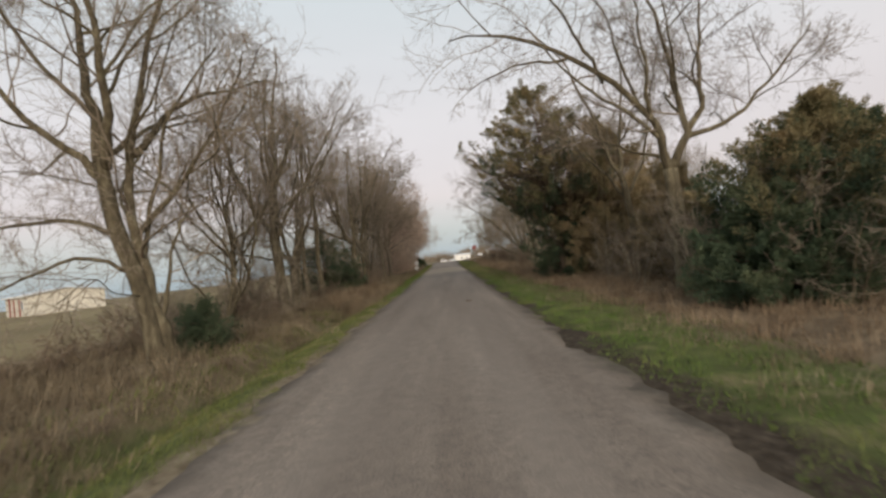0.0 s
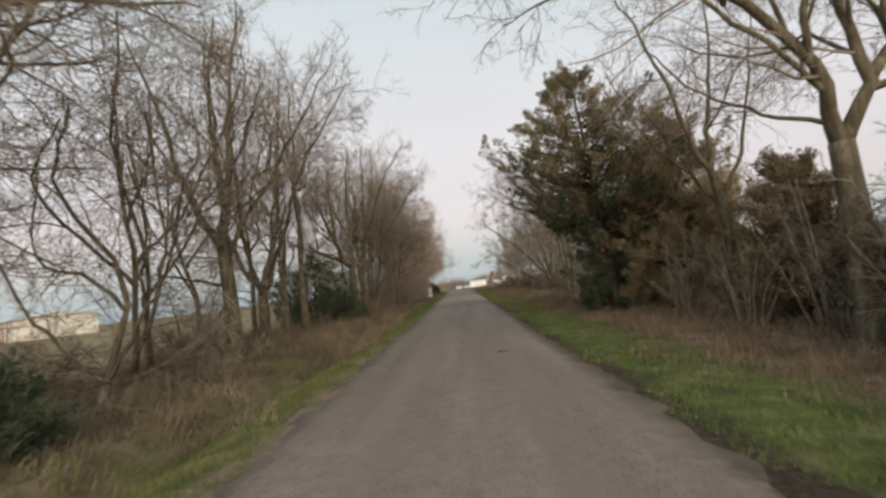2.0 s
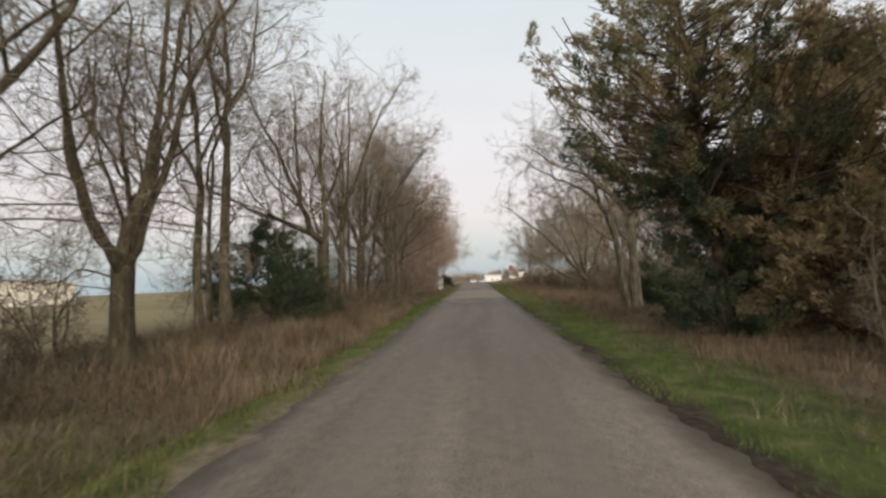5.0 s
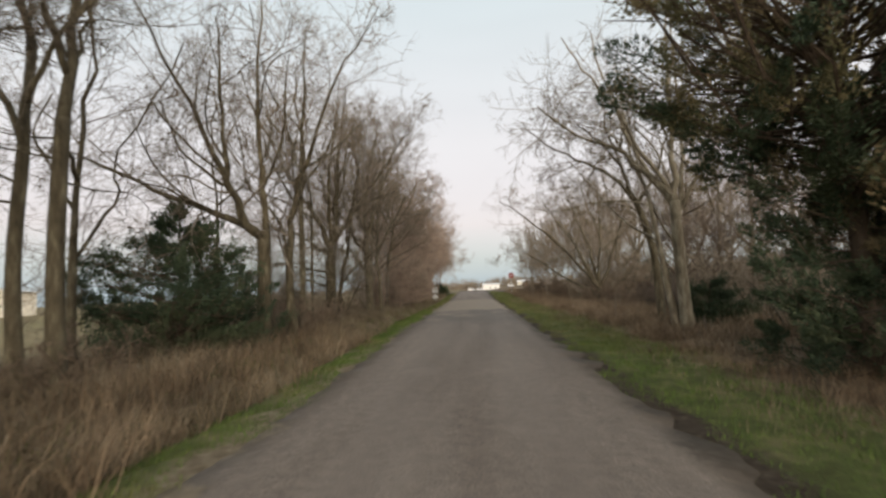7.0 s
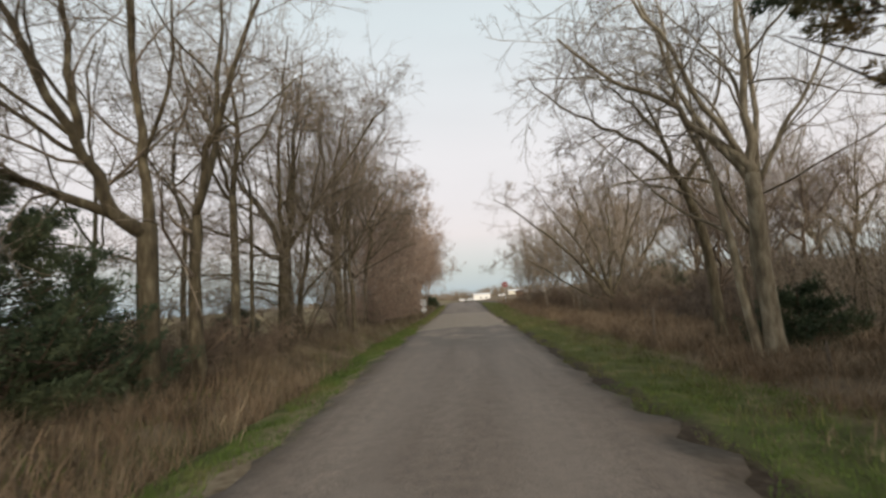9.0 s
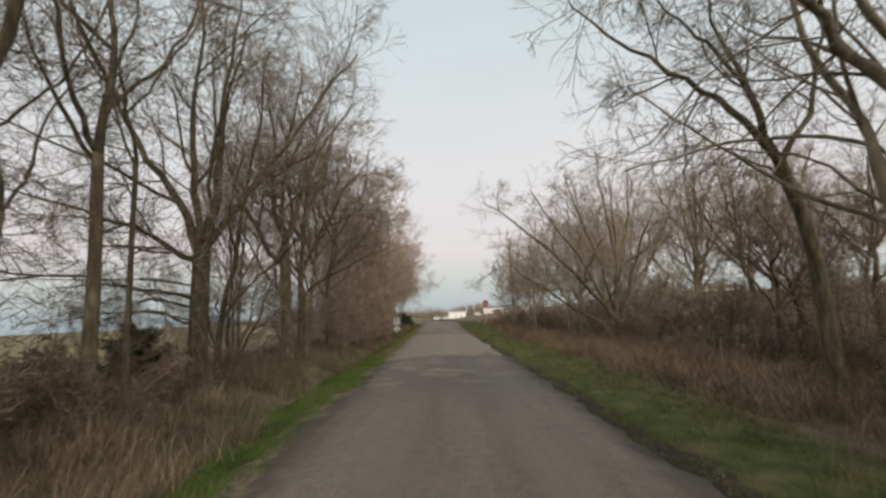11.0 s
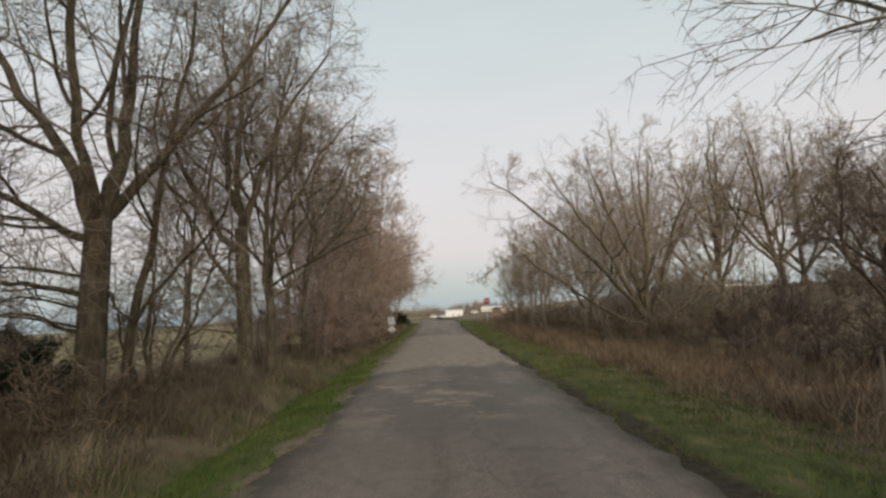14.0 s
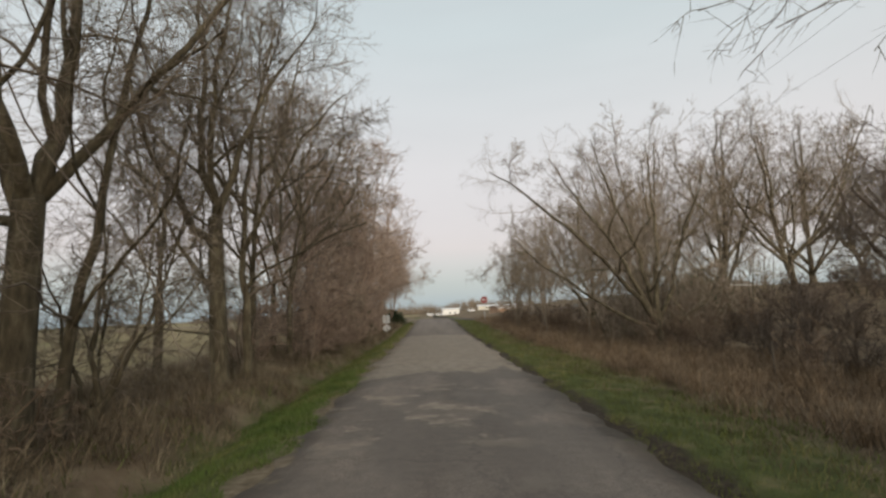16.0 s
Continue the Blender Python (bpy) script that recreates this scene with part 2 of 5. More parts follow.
def road_build(nt, b):
    tc = nt.nodes.new("ShaderNodeTexCoord")
    sep = nt.nodes.new("ShaderNodeSeparateXYZ")
    nt.links.new(tc.outputs["Object"], sep.inputs[0])
    y = sep.outputs["Y"]
    mid = math_(nt, "MULTIPLY_ADD", y, AXIS[1], AXIS[0] - AXIS[1] * AXIS[2])
    off = math_(nt, "SUBTRACT", sep.outputs["X"], mid)
    base = ramp(nt, noise_of(nt, 1.1, 6, stretch=(1, 0.07, 1)), (0.3, (0.142, 0.114, 0.093)), (0.5, (0.186, 0.154, 0.128)), (0.72, (0.242, 0.203, 0.17)))
    grain = ramp(nt, noise_of(nt, 60, 3), (0.3, (0.55, 0.55, 0.55)), (0.5, (1, 1, 1)), (0.75, (1.5, 1.45, 1.4)))
    chips = ramp(nt, noise_of(nt, 7, 6), (0.35, (0.88, 0.88, 0.88)), (0.65, (1.1, 1.09, 1.08)))
    col = mixc(nt, 1.0, base, grain, "MULTIPLY")
    col = mixc(nt, 1.0, col, chips, "MULTIPLY")
    # wheel tracks rubbed smooth and pale, the middle and the sides darker
    tr = math_(nt, "ABSOLUTE", math_(nt, "SUBTRACT", math_(nt, "ABSOLUTE", math_(nt, "ADD", off, math_(nt, "MULTIPLY_ADD", noise_of(nt, 0.35, 3), 0.8, -0.4))), 0.85))
    col = mixc(nt, math_(nt, "MULTIPLY", smooth(nt, tr, 0.55, 0.1), 0.35), col, (0.215, 0.18, 0.152))
    rim = math_(nt, "ADD", math_(nt, "ABSOLUTE", off), math_(nt, "MULTIPLY_ADD", noise_of(nt, 1.6, 5), 0.9, -0.45))
    col = mixc(nt, math_(nt, "MULTIPLY", smooth(nt, rim, 1.75, 2.25), 0.75), col, (0.085, 0.068, 0.052))
    # scuffed patches on dark tar, then a pale gravelly stretch with a ragged edge
    gravel = ramp(nt, noise_of(nt, 5, 6), (0.3, (0.205, 0.168, 0.130)), (0.55, (0.285, 0.236, 0.184)), (0.75, (0.36, 0.305, 0.245)))
    band = math_(nt, "MULTIPLY", smooth(nt, y, 37.0, 41.0), smooth(nt, y, 52.0, 49.0))
    tar = smooth(nt, noise_of(nt, 0.7, 5, stretch=(1.0, 0.55, 1)), 0.38, 0.52)
    col = mixc(nt, math_(nt, "MULTIPLY", math_(nt, "MULTIPLY", band, tar), 0.45), col, (0.100, 0.088, 0.078))
    spots = smooth(nt, noise_of(nt, 1.5, 8, stretch=(0.8, 1.1, 1), rough=0.62), 0.535, 0.60)
    worn = math_(nt, "MULTIPLY", smooth(nt, y, 40.2, 41.6), smooth(nt, y, 46.5, 45.0))
    worn = math_(nt, "MULTIPLY", worn, smooth(nt, off, 1.3, 0.5))
    col = mixc(nt, math_(nt, "MULTIPLY", worn, math_(nt, "MULTIPLY", spots, 0.92)), col, gravel)
    yy = math_(nt, "ADD", y, math_(nt, "MULTIPLY_ADD", noise_of(nt, 0.55, 7, stretch=(1.0, 0.7, 1), rough=0.6), 9.0, -4.5))
    fray = math_(nt, "MULTIPLY_ADD", noise_of(nt, 0.9, 5), 2.0, -1.0)
    pale = math_(nt, "MULTIPLY", smooth(nt, yy, 48.0, 48.5), smooth(nt, math_(nt, "ADD", y, fray), 68.4, 67.7))
    thinw = math_(nt, "MULTIPLY_ADD", smooth(nt, noise_of(nt, 1.3, 6), 0.66, 0.58), 0.3, 0.6)
    col = mixc(nt, math_(nt, "MULTIPLY", pale, thinw), col, gravel)
    # earth and sand washed over the sides
    wash = smooth(nt, math_(nt, "ADD", math_(nt, "ABSOLUTE", off), math_(nt, "MULTIPLY_ADD", noise_of(nt, 0.8, 6, rough=0.65), 2.4, -1.2)), 2.15, 2.3)
    west = ramp(nt, noise_of(nt, 6, 6), (0.3, (0.15, 0.115, 0.075)), (0.6, (0.26, 0.21, 0.145)), (0.8, (0.34, 0.28, 0.21)))
    east = ramp(nt, noise_of(nt, 9, 6), (0.3, (0.05, 0.04, 0.03)), (0.6, (0.085, 0.07, 0.055)), (0.8, (0.14, 0.12, 0.10)))
    col = mixc(nt, math_(nt, "MULTIPLY", wash, 0.8), col, mixc(nt, smooth(nt, off, -0.1, 0.1), west, east))
    # cracks across and along
    crack = nt.nodes.new("ShaderNodeTexVoronoi")
    crack.feature = "DISTANCE_TO_EDGE"
    crack.inputs["Scale"].default_value = 0.55
    cm = nt.nodes.new("ShaderNodeMapping")
    cm.inputs["Scale"].default_value = (1.0, 0.6, 1)
    bend = nt.nodes.new("ShaderNodeMixRGB")
    bend.blend_type = "ADD"
    bend.inputs["Fac"].default_value = 0.5
    wn_ = node(nt, "ShaderNodeTexNoise", Scale=2.5, Detail=4.0)
    nt.links.new(tc.outputs["Object"], wn_.inputs["Vector"])
    nt.links.new(tc.outputs["Object"], bend.inputs["Color1"])
    nt.links.new(wn_.outputs["Color"], bend.inputs["Color2"])
    nt.links.new(bend.outputs["Color"], cm.inputs[0])
    nt.links.new(cm.outputs[0], crack.inputs["Vector"])
    line = math_(nt, "MULTIPLY", smooth(nt, crack.outputs["Distance"], 0.014, 0.004), smooth(nt, y, 35.0, 38.0))
    col = mixc(nt, math_(nt, "MULTIPLY", line, 0.22), col, (0.05, 0.043, 0.038))
    near = smooth(nt, noise_of(nt, 0.55, 5), 0.62, 0.68)
    col = mixc(nt, math_(nt, "MULTIPLY", near, 0.25), col, (0.25, 0.212, 0.175))
    nt.links.new(col, b.inputs["Base Color"])
    bump(nt, b, noise_of(nt, 70, 3), 0.5, 0.008)


GROUND = mat("earth_and_grass", ground_build, 0.95, 0.1)
ROAD = mat("worn_chip_seal", road_build, 0.85, 0.25)


# ---- mesh helpers ----
def mesh_of(name, verts, faces, material, smoothed=True):
    """A mesh from arrays: faces is one array of quads or of triangles, or a list of such arrays."""
    me = bpy.data.meshes.new(name)
    faces = faces if isinstance(faces, list) else [faces]
    counts = np.concatenate([np.full(len(f), f.shape[1]) for f in faces])
    idx = np.concatenate([f.ravel() for f in faces])
    me.vertices.add(len(verts))
    me.vertices.foreach_set("co", np.ascontiguousarray(verts, dtype=np.float32).ravel())
    me.loops.add(len(idx))
    me.loops.foreach_set("vertex_index", idx.astype(np.int32))
    me.polygons.add(len(counts))
    starts = np.concatenate([[0], np.cumsum(counts)[:-1]])
    me.polygons.foreach_set("loop_start", starts.astype(np.int32))
    me.polygons.foreach_set("use_smooth", np.full(len(counts), smoothed))
    mats = material if isinstance(material, list) else [(material, len(counts))]
    for m_, _ in mats:
        me.materials.append(m_)
    if len(mats) > 1:
        me.polygons.foreach_set("material_index", np.repeat(np.arange(len(mats)), [c for _, c in mats]).astype(np.int32))
    me.update(calc_edges=True)
    me.validate()
    return me


def part(name, data, material, parent, label=""):
    """One mesh object under a thing or a part, from a bmesh or a mesh."""
    if isinstance(data, bmesh.types.BMesh):
        me = bpy.data.meshes.new(name)
        data.to_mesh(me)
        data.free()
        me.materials.append(material)
    else:
        me = data
    ob = new(name, me)
    ob.parent = parent
    return tagged(ob, label)


def box_bm(x0, y0, z0, x1, y1, z1, bevel=0.0):
    bm = bmesh.new()
    bmesh.ops.create_cube(bm, size=1, matrix=Matrix.LocRotScale(((x0 + x1) / 2, (y0 + y1) / 2, (z0 + z1) / 2), None, (x1 - x0, y1 - y0, z1 - z0)))
    if bevel:
        bmesh.ops.bevel(bm, geom=bm.edges[:], offset=bevel, segments=2, affect="EDGES", profile=0.7)
    return bm


def tubes(P, R, n):
    """Vertices and quads of N tubes with k rings of n sides."""
    N, k, _ = P.shape
    T = np.gradient(P, axis=1)
    T /= np.linalg.norm(T, axis=2, keepdims=True) + 1e-9
    ref = np.where(np.abs(T[:, :1, 2:3]) > 0.85, [1.0, 0, 0], [0, 0, 1.0])
    A = np.cross(T, np.broadcast_to(ref, T.shape))
    A /= np.linalg.norm(A, axis=2, keepdims=True) + 1e-9
    B = np.cross(T, A)
    a = np.arange(n) * 2 * np.pi / n
    V = P[:, :, None] + R[:, :, None, None] * (np.cos(a)[:, None] * A[:, :, None] + np.sin(a)[:, None] * B[:, :, None])
    i = (np.arange(N)[:, None, None] * k + np.arange(k - 1)[:, None]) * n
    j, j2 = np.arange(n), (np.arange(n) + 1) % n
    Q = np.stack([i + j, i + j2, i + n + j2, i + n + j], -1)
    return V.reshape(-1, 3), Q.reshape(-1, 4)


def join(pieces):
    vs, qs, at = [], [], 0
    for v, q in pieces:
        vs.append(v)
        qs.append(q + at)
        at += len(v)
    return np.concatenate(vs), np.concatenate(qs)


def resample(points, k):
    """A smooth curve of k points through a few points."""
    p = np.array(points, float)
    if len(p) == 2:
        return p[0] + np.linspace(0, 1, k)[:, None] * (p[1] - p[0])
    e = np.vstack([2 * p[0] - p[1], p, 2 * p[-1] - p[-2]])
    t = np.linspace(0, len(p) - 1 - 1e-6, k)
    i = t.astype(int)
    u = (t - i)[:, None]
    a, b, c, d = e[i], e[i + 1], e[i + 2], e[i + 3]
    return 0.5 * (2 * b + (c - a) * u + (2 * a - 5 * b + 4 * c - d) * u**2 + (3 * b - a - 3 * c + d) * u**3)


def grow(rng, P, R, m, u0, u1, ang, ratio, k, wander, up, rmin, thin=0.6, cap=9.0):
    """m side branches on each of N branches."""
    N, kp, _ = P.shape
    L = np.linalg.norm(np.diff(P, axis=1), axis=2).sum(1)
    u = u0 + (u1 - u0) * (np.arange(m) + rng.random((N, m))) / m
    f = u * (kp - 1)
    i = np.minimum(f.astype(int), kp - 2)
    w = (f - i)[..., None]
    n = np.arange(N)[:, None]
    base = P[n, i] * (1 - w) + P[n, i + 1] * w
    rad = R[n, i] * (1 - w[..., 0]) + R[n, i + 1] * w[..., 0]
    T = P[n, i + 1] - P[n, i]
    T /= np.linalg.norm(T, axis=2, keepdims=True) + 1e-9
    X = rng.normal(size=T.shape)
    X -= (X * T).sum(-1, keepdims=True) * T
    X /= np.linalg.norm(X, axis=2, keepdims=True) + 1e-9
    a = np.radians(rng.uniform(*ang, u.shape))[..., None]
    D = (np.cos(a) * T + np.sin(a) * X).reshape(-1, 3)
    ln = (L[:, None] * rng.uniform(*ratio, u.shape) * (1.15 - 0.65 * u)).reshape(-1)
    ln = np.minimum(ln, cap * rng.uniform(0.6, 1.0, ln.shape))
    pts = [base.reshape(-1, 3)]
    for s in range(k - 1):
        D = D + wander * rng.normal(size=D.shape) + np.array([0, 0, up])
        D /= np.linalg.norm(D, axis=1, keepdims=True)
        pts.append(pts[-1] + D * (ln / (k - 1))[:, None])
    r0 = np.maximum(rad.reshape(-1) * thin, rmin * 1.3)
    return np.stack(pts, 1), np.maximum(r0[:, None] * np.linspace(1, 0.3, k) ** 0.9, rmin)


def ground_z(x, y):
    """The height of the land."""
    x, y = np.asarray(x, float), np.asarray(y, float)
    off = x - (AXIS[0] + AXIS[1] * (np.clip(y, -60, 140) - AXIS[2]))

    def step(v, a, b):
        t = np.clip((v - a) / (b - a), 0, 1)
        return t * t * (3 - 2 * t)
    z = np.zeros(np.broadcast(x, y).shape)
    z = z - 0.06 + 0.02 * np.clip(1 - np.abs(off) / 2.4, 0, 1)
    z = z - 0.30 * step(-off, 2.7, 3.75) + 0.34 * step(-off, 3.8, 4.25)          # ditch beside the verge
    z = z - 0.10 * step(off, 2.8, 5.0)
    z = z + 3.1 * step(off, 7, 34) * step(y, 22, 62) + 1.2 * step(off, 8, 30) * (1 - step(y, 22, 62))
    z = z - 0.0155 * np.clip(-off - 30, 0, None)                                # the field falls away
    z = z + 0.08 * step(y, 24, 42) * (1 - step(np.abs(off), 30, 60))
    z = z + 0.45 * step(y, 66, 100) * (1 - step(np.abs(off), 40, 90)) - 2.65 * step(y, 106, 340)      # the lane climbs to the crossing
    z = z - 0.62 * step(-off, 3.0, 4.8) * step(y, 58, 76) * (1 - step(y, 90, 100)) * (1 - step(-off, 9, 16))      # the ditch deepens
    return z


def at_ground(x, y, sink=0.05):
    return float(ground_z(x, y)) - sink


# ---- trees ----
def thing(name, place, label, category, group="", turn=0.0):
    ob = new(name)
    ob.empty_display_size = 0.3
    ob.matrix_basis = pose(*place, 0, 0, turn)
    return tagged(ob, label, category, group)


def limbs_mesh(name, limbs, k, n, material, flare=0.0, crook=0.0):
    P = np.stack([resample(p, k) for p, _, _ in limbs])
    if crook:
        rk = np.random.default_rng(int(abs(P.sum()) * 1000) % 100000)
        L = np.linalg.norm(P[:, -1] - P[:, 0], axis=1)[:, None, None]
        jog = np.cumsum(rk.normal(size=P.shape), axis=1)
        jog = jog - jog[:, :1] - (jog[:, -1:] - jog[:, :1]) * np.linspace(0, 1, k)[None, :, None]
        P = P + jog * crook * np.minimum(L, 6) / k
    R = np.stack([a + (b - a) * np.linspace(0, 1, k) ** 0.8 for _, a, b in limbs])
    if flare:
        R = R * (1 + flare * np.exp(-np.maximum(P[:, :, 2], 0) / 0.25))
        end = P[:, -1] - P[:, -2]
        P = np.concatenate([P, P[:, -1:] + end[:, None] * 0.08], 1)
        R = np.concatenate([R, R[:, -1:] * 0.02], 1)
    start = P[:, :1] - (P[:, 1:2] - P[:, :1]) * 0.12
    v, q = tubes(np.concatenate([start, P], 1), np.concatenate([R[:, :1] * 0.02, R], 1), n)
    return mesh_of(name, v, q, material), P, R


def bare_tree(name, place, trunk, limbs, seed, label, group="", bark=None, twig=None, dens=(7, 5, 4), ratio=(0.42, 0.72), up=0.015, rmin=0.0030, wander=0.24, low=0, sub=1, fine=2, crook=0.14):
    """A leafless tree: a trunk and limbs along given lines, and branches, boughs and twigs that grow from them."""
    bark, twig = bark or BARK, twig or TWIG
    rng = np.random.default_rng(seed)
    t = thing(name, place, label, "tree", group)
    k = 14
    me, P, R = limbs_mesh("trunk", [trunk], k, 12, bark, 0.45)
    part("trunk", me, bark, t)
    lows = []
    for i in range(low):
        st = P[0, int(rng.uniform(0.3, 0.95) * 13)]
        a = math.pi + rng.normal() * 1.3
        d = np.array([math.cos(a), math.sin(a), 0])
        ln = rng.uniform(1.8, 4.0)
        lows.append(([tuple(st), tuple(st + d * ln * 0.35 + rng.normal(size=3) * 0.12 + [0, 0, 0.2]), tuple(st + d * ln * 0.7 + rng.normal(size=3) * 0.2 + [0, 0, 0.25]), tuple(st + d * ln + [0, 0, rng.uniform(-0.4, 0.3)])], rng.uniform(0.014, 0.03), 0.006))
    LP, LR, lines = [], [], []
    for lim in limbs:
        # a limb that forks from a crooked one follows it
        line = resample(lim[0], k)
        if lines:
            gap = [np.linalg.norm(o - line[0], axis=1) for o in lines]
            j = int(np.argmin([g_.min() for g_ in gap]))
            i = int(np.argmin(gap[j]))
            if gap[j][i] < 0.35:
                move = LP[j][0, i] - lines[j][i]
                lim = ([tuple(np.array(c_) + move * (1 - e / (len(lim[0]) - 1))) for e, c_ in enumerate(lim[0])], lim[1], lim[2])
        lines.append(line)
        me, p, r_ = limbs_mesh("limb", [lim], k, 8, bark, 0.0, crook)
        part("limb", me, bark, t)
        LP.append(p)
        LR.append(r_)
    part("crown", crown_mesh(rng, np.concatenate(LP), np.concatenate(LR), dens, ratio, up, rmin, wander, bark, twig, 0.24, sub, None, fine), bark, t)
    for lim in lows:
        p = resample(lim[0], k)[None]
        r_ = (lim[1] + (lim[2] - lim[1]) * np.linspace(0, 1, k) ** 0.8)[None]
        part("low_limb", crown_mesh(rng, p, r_, (8, 5, 5), ratio, up, rmin, wander, bark, twig, 0.2, 0, tubes(p, r_, 5), 2), bark, t)
    return t


def crown_mesh(rng, LP, LR, dens, ratio, up, rmin, wander, bark, twig, u0=0.26, sub=0, stem=None, fine=3):
    """Boughs, branches, twigs and their finest ends in one mesh."""
    first = [stem] if stem else []
    if sub:
        strong = LR[:, 0] >= min(0.07, LR[:, 0].max() * 0.6)
        P0, R0 = grow(rng, LP[strong], LR[strong], sub, 0.18, 0.88, (25, 58), (0.36, 0.62), LP.shape[1], wander * 0.5, up, rmin * 4, 0.5)
        first = [tubes(P0, R0, 5)]
        LP, LR = np.concatenate([LP, P0]), np.concatenate([LR, R0])
    p1, r1 = grow(rng, LP, LR, dens[0], u0, 0.99, (34, 76), ratio, 7, wander * 0.85, up, rmin * 2.6, 0.38, 3.4)
    p2, r2 = grow(rng, p1, r1, dens[1], 0.12, 0.99, (30, 70), (0.46, 0.80), 4, wander * 0.95, up * 0.6, rmin * 1.5, 0.46, 1.7)
    p3, r3 = grow(rng, p2, r2, dens[2], 0.1, 1.0, (25, 62), (0.50, 0.9), 2, wander, up, rmin, 0.52, 0.85)
    ends = [(p3, r3 * 1.3)]
    if fine:
        p4, r4 = grow(rng, p3, r3, fine, 0.15, 0.95, (22, 55), (0.45, 0.8), 2, wander, up, rmin * 0.75, 0.7, 0.5)
        ends.append((p4, r4 * 1.2))
    a, c = tubes(p1, r1, 3), tubes(p2, r2, 3)
    v, q = join(first + [a, c])
    vs, fs, at = [v], [], len(v)
    for P, R in ends:
        sv, sf = spikes(rng, P, R)
        vs.append(sv)
        fs.append(sf + at)
        at += len(sv)
    nb = sum(len(f[1]) for f in first)
    nt = len(a[1]) + len(c[1]) + sum(len(f) for f in fs)
    return mesh_of("crown", np.concatenate(vs), [q] + fs, [(bark, nb), (twig, nt)] if nb else twig)


def spikes(rng, P, R):
    """The last twigs: three-sided, drawn out to a point."""
    N = len(P)
    D = P[:, -1] - P[:, 0]
    D = D / (np.linalg.norm(D, axis=1, keepdims=True) + 1e-9)
    A = np.cross(D, rng.normal(size=D.shape))
    A /= np.linalg.norm(A, axis=1, keepdims=True) + 1e-9
    B = np.cross(D, A)
    r_ = R[:, :1]
    V = np.stack([P[:, 0] + A * r_, P[:, 0] + (B * 0.87 - A * 0.5) * r_, P[:, 0] - (B * 0.87 + A * 0.5) * r_, P[:, -1]], 1).reshape(-1, 3)
    i = np.arange(N)[:, None] * 4
    return V, np.concatenate([i + np.array(f) for f in ((0, 1, 3), (1, 2, 3), (2, 0, 3))])


def auto_tree(name, place, height, fork, spread, n, r0, seed, label, lean=(0.0, 0.0), **kw):
    """A leafless tree with n limbs that rise from a fork."""
    rng = np.random.default_rng(seed + 500)
    top = np.array([lean[0], lean[1], fork])
    trunk = ([(0, 0, -0.1), (lean[0] * 0.4 + rng.normal() * 0.05, lean[1] * 0.4 + rng.normal() * 0.05, fork * 0.5), tuple(top)], r0, r0 * 0.72)
    limbs = []
    a0 = rng.random() * 6.28
    tip = top + np.array([rng.normal() * spread * 0.2, rng.normal() * spread * 0.2, height - fork])
    bow = rng.normal(size=3) * [0.25, 0.25, 0]
    lead = [tuple(top), tuple(top * 0.62 + tip * 0.38 + bow), tuple(top * 0.28 + tip * 0.72 - bow * 0.6), tuple(tip)]
    limbs.append((lead, r0 * 0.66, 0.018))
    LD = resample(lead, 20)
    for i in range(1, n):
        a = a0 + 2.4 * i + rng.normal() * 0.4
        d = np.array([math.cos(a), math.sin(a), 0])
        v = (i - 1) / max(1, n - 1) * 0.45 + rng.uniform(-0.12, 0.06)
        st = LD[int(max(v, 0) * 19)] if v > 0 else top * (1 + v)
        s = spread * rng.uniform(0.7, 1.2) * (1 - 0.35 * max(v, 0))
        dz = (height - st[2]) * rng.uniform(0.5, 0.92)
        limbs.append(([tuple(st), tuple(st + d * s * 0.45 + [0, 0, dz * 0.28]), tuple(st + d * s * 0.8 + rng.normal(size=3) * 0.2 + [0, 0, dz * 0.6]), tuple(st + d * s * 1.05 + rng.normal(size=3) * 0.2 + [0, 0, dz])], r0 * rng.uniform(0.34, 0.5), 0.018))
    return bare_tree(name, place, trunk, limbs, seed, label, **kw)


def bare_shrub(name, place, height, spread, n, seed, label, group="", bark=None, twig=None, dens=(6, 6, 5), r0=0.035, rmin=0.0032, fine=0):
    """A leafless thicket shrub: many stems from one foot."""
    bark, twig = bark or BARK, twig or TWIG_RED
    rng = np.random.default_rng(seed)
    t = thing(name, place, label, "shrub", group)
    stems = []
    for i in range(n):
        a, s = rng.random() * 6.28, spread * math.sqrt(rng.random())
        d = np.array([math.cos(a), math.sin(a), 0])
        h = height * rng.uniform(0.65, 1.05) * (1 - 0.35 * (s / spread) ** 2)
        stems.append(([tuple(d * s * 0.25 + [0, 0, -0.1]), tuple(d * s * 0.55 + rng.normal(size=3) * 0.1 + [0, 0, h * 0.5]), tuple(d * s + [0, 0, h])], r0 * rng.uniform(0.6, 1.2), 0.008))
    ps, rs = [], []
    for s in stems:
        me, p, r_ = limbs_mesh("stem", [s], 8, 6, bark)
        part("stem", me, bark, t)
        ps.append(p)
        rs.append(r_)
    part("crown", crown_mesh(rng, np.concatenate(ps), np.concatenate(rs), dens, (0.25, 0.45), 0.05, rmin, 0.22, bark, twig, 0.12, 0, None, fine), bark, t)
    return t


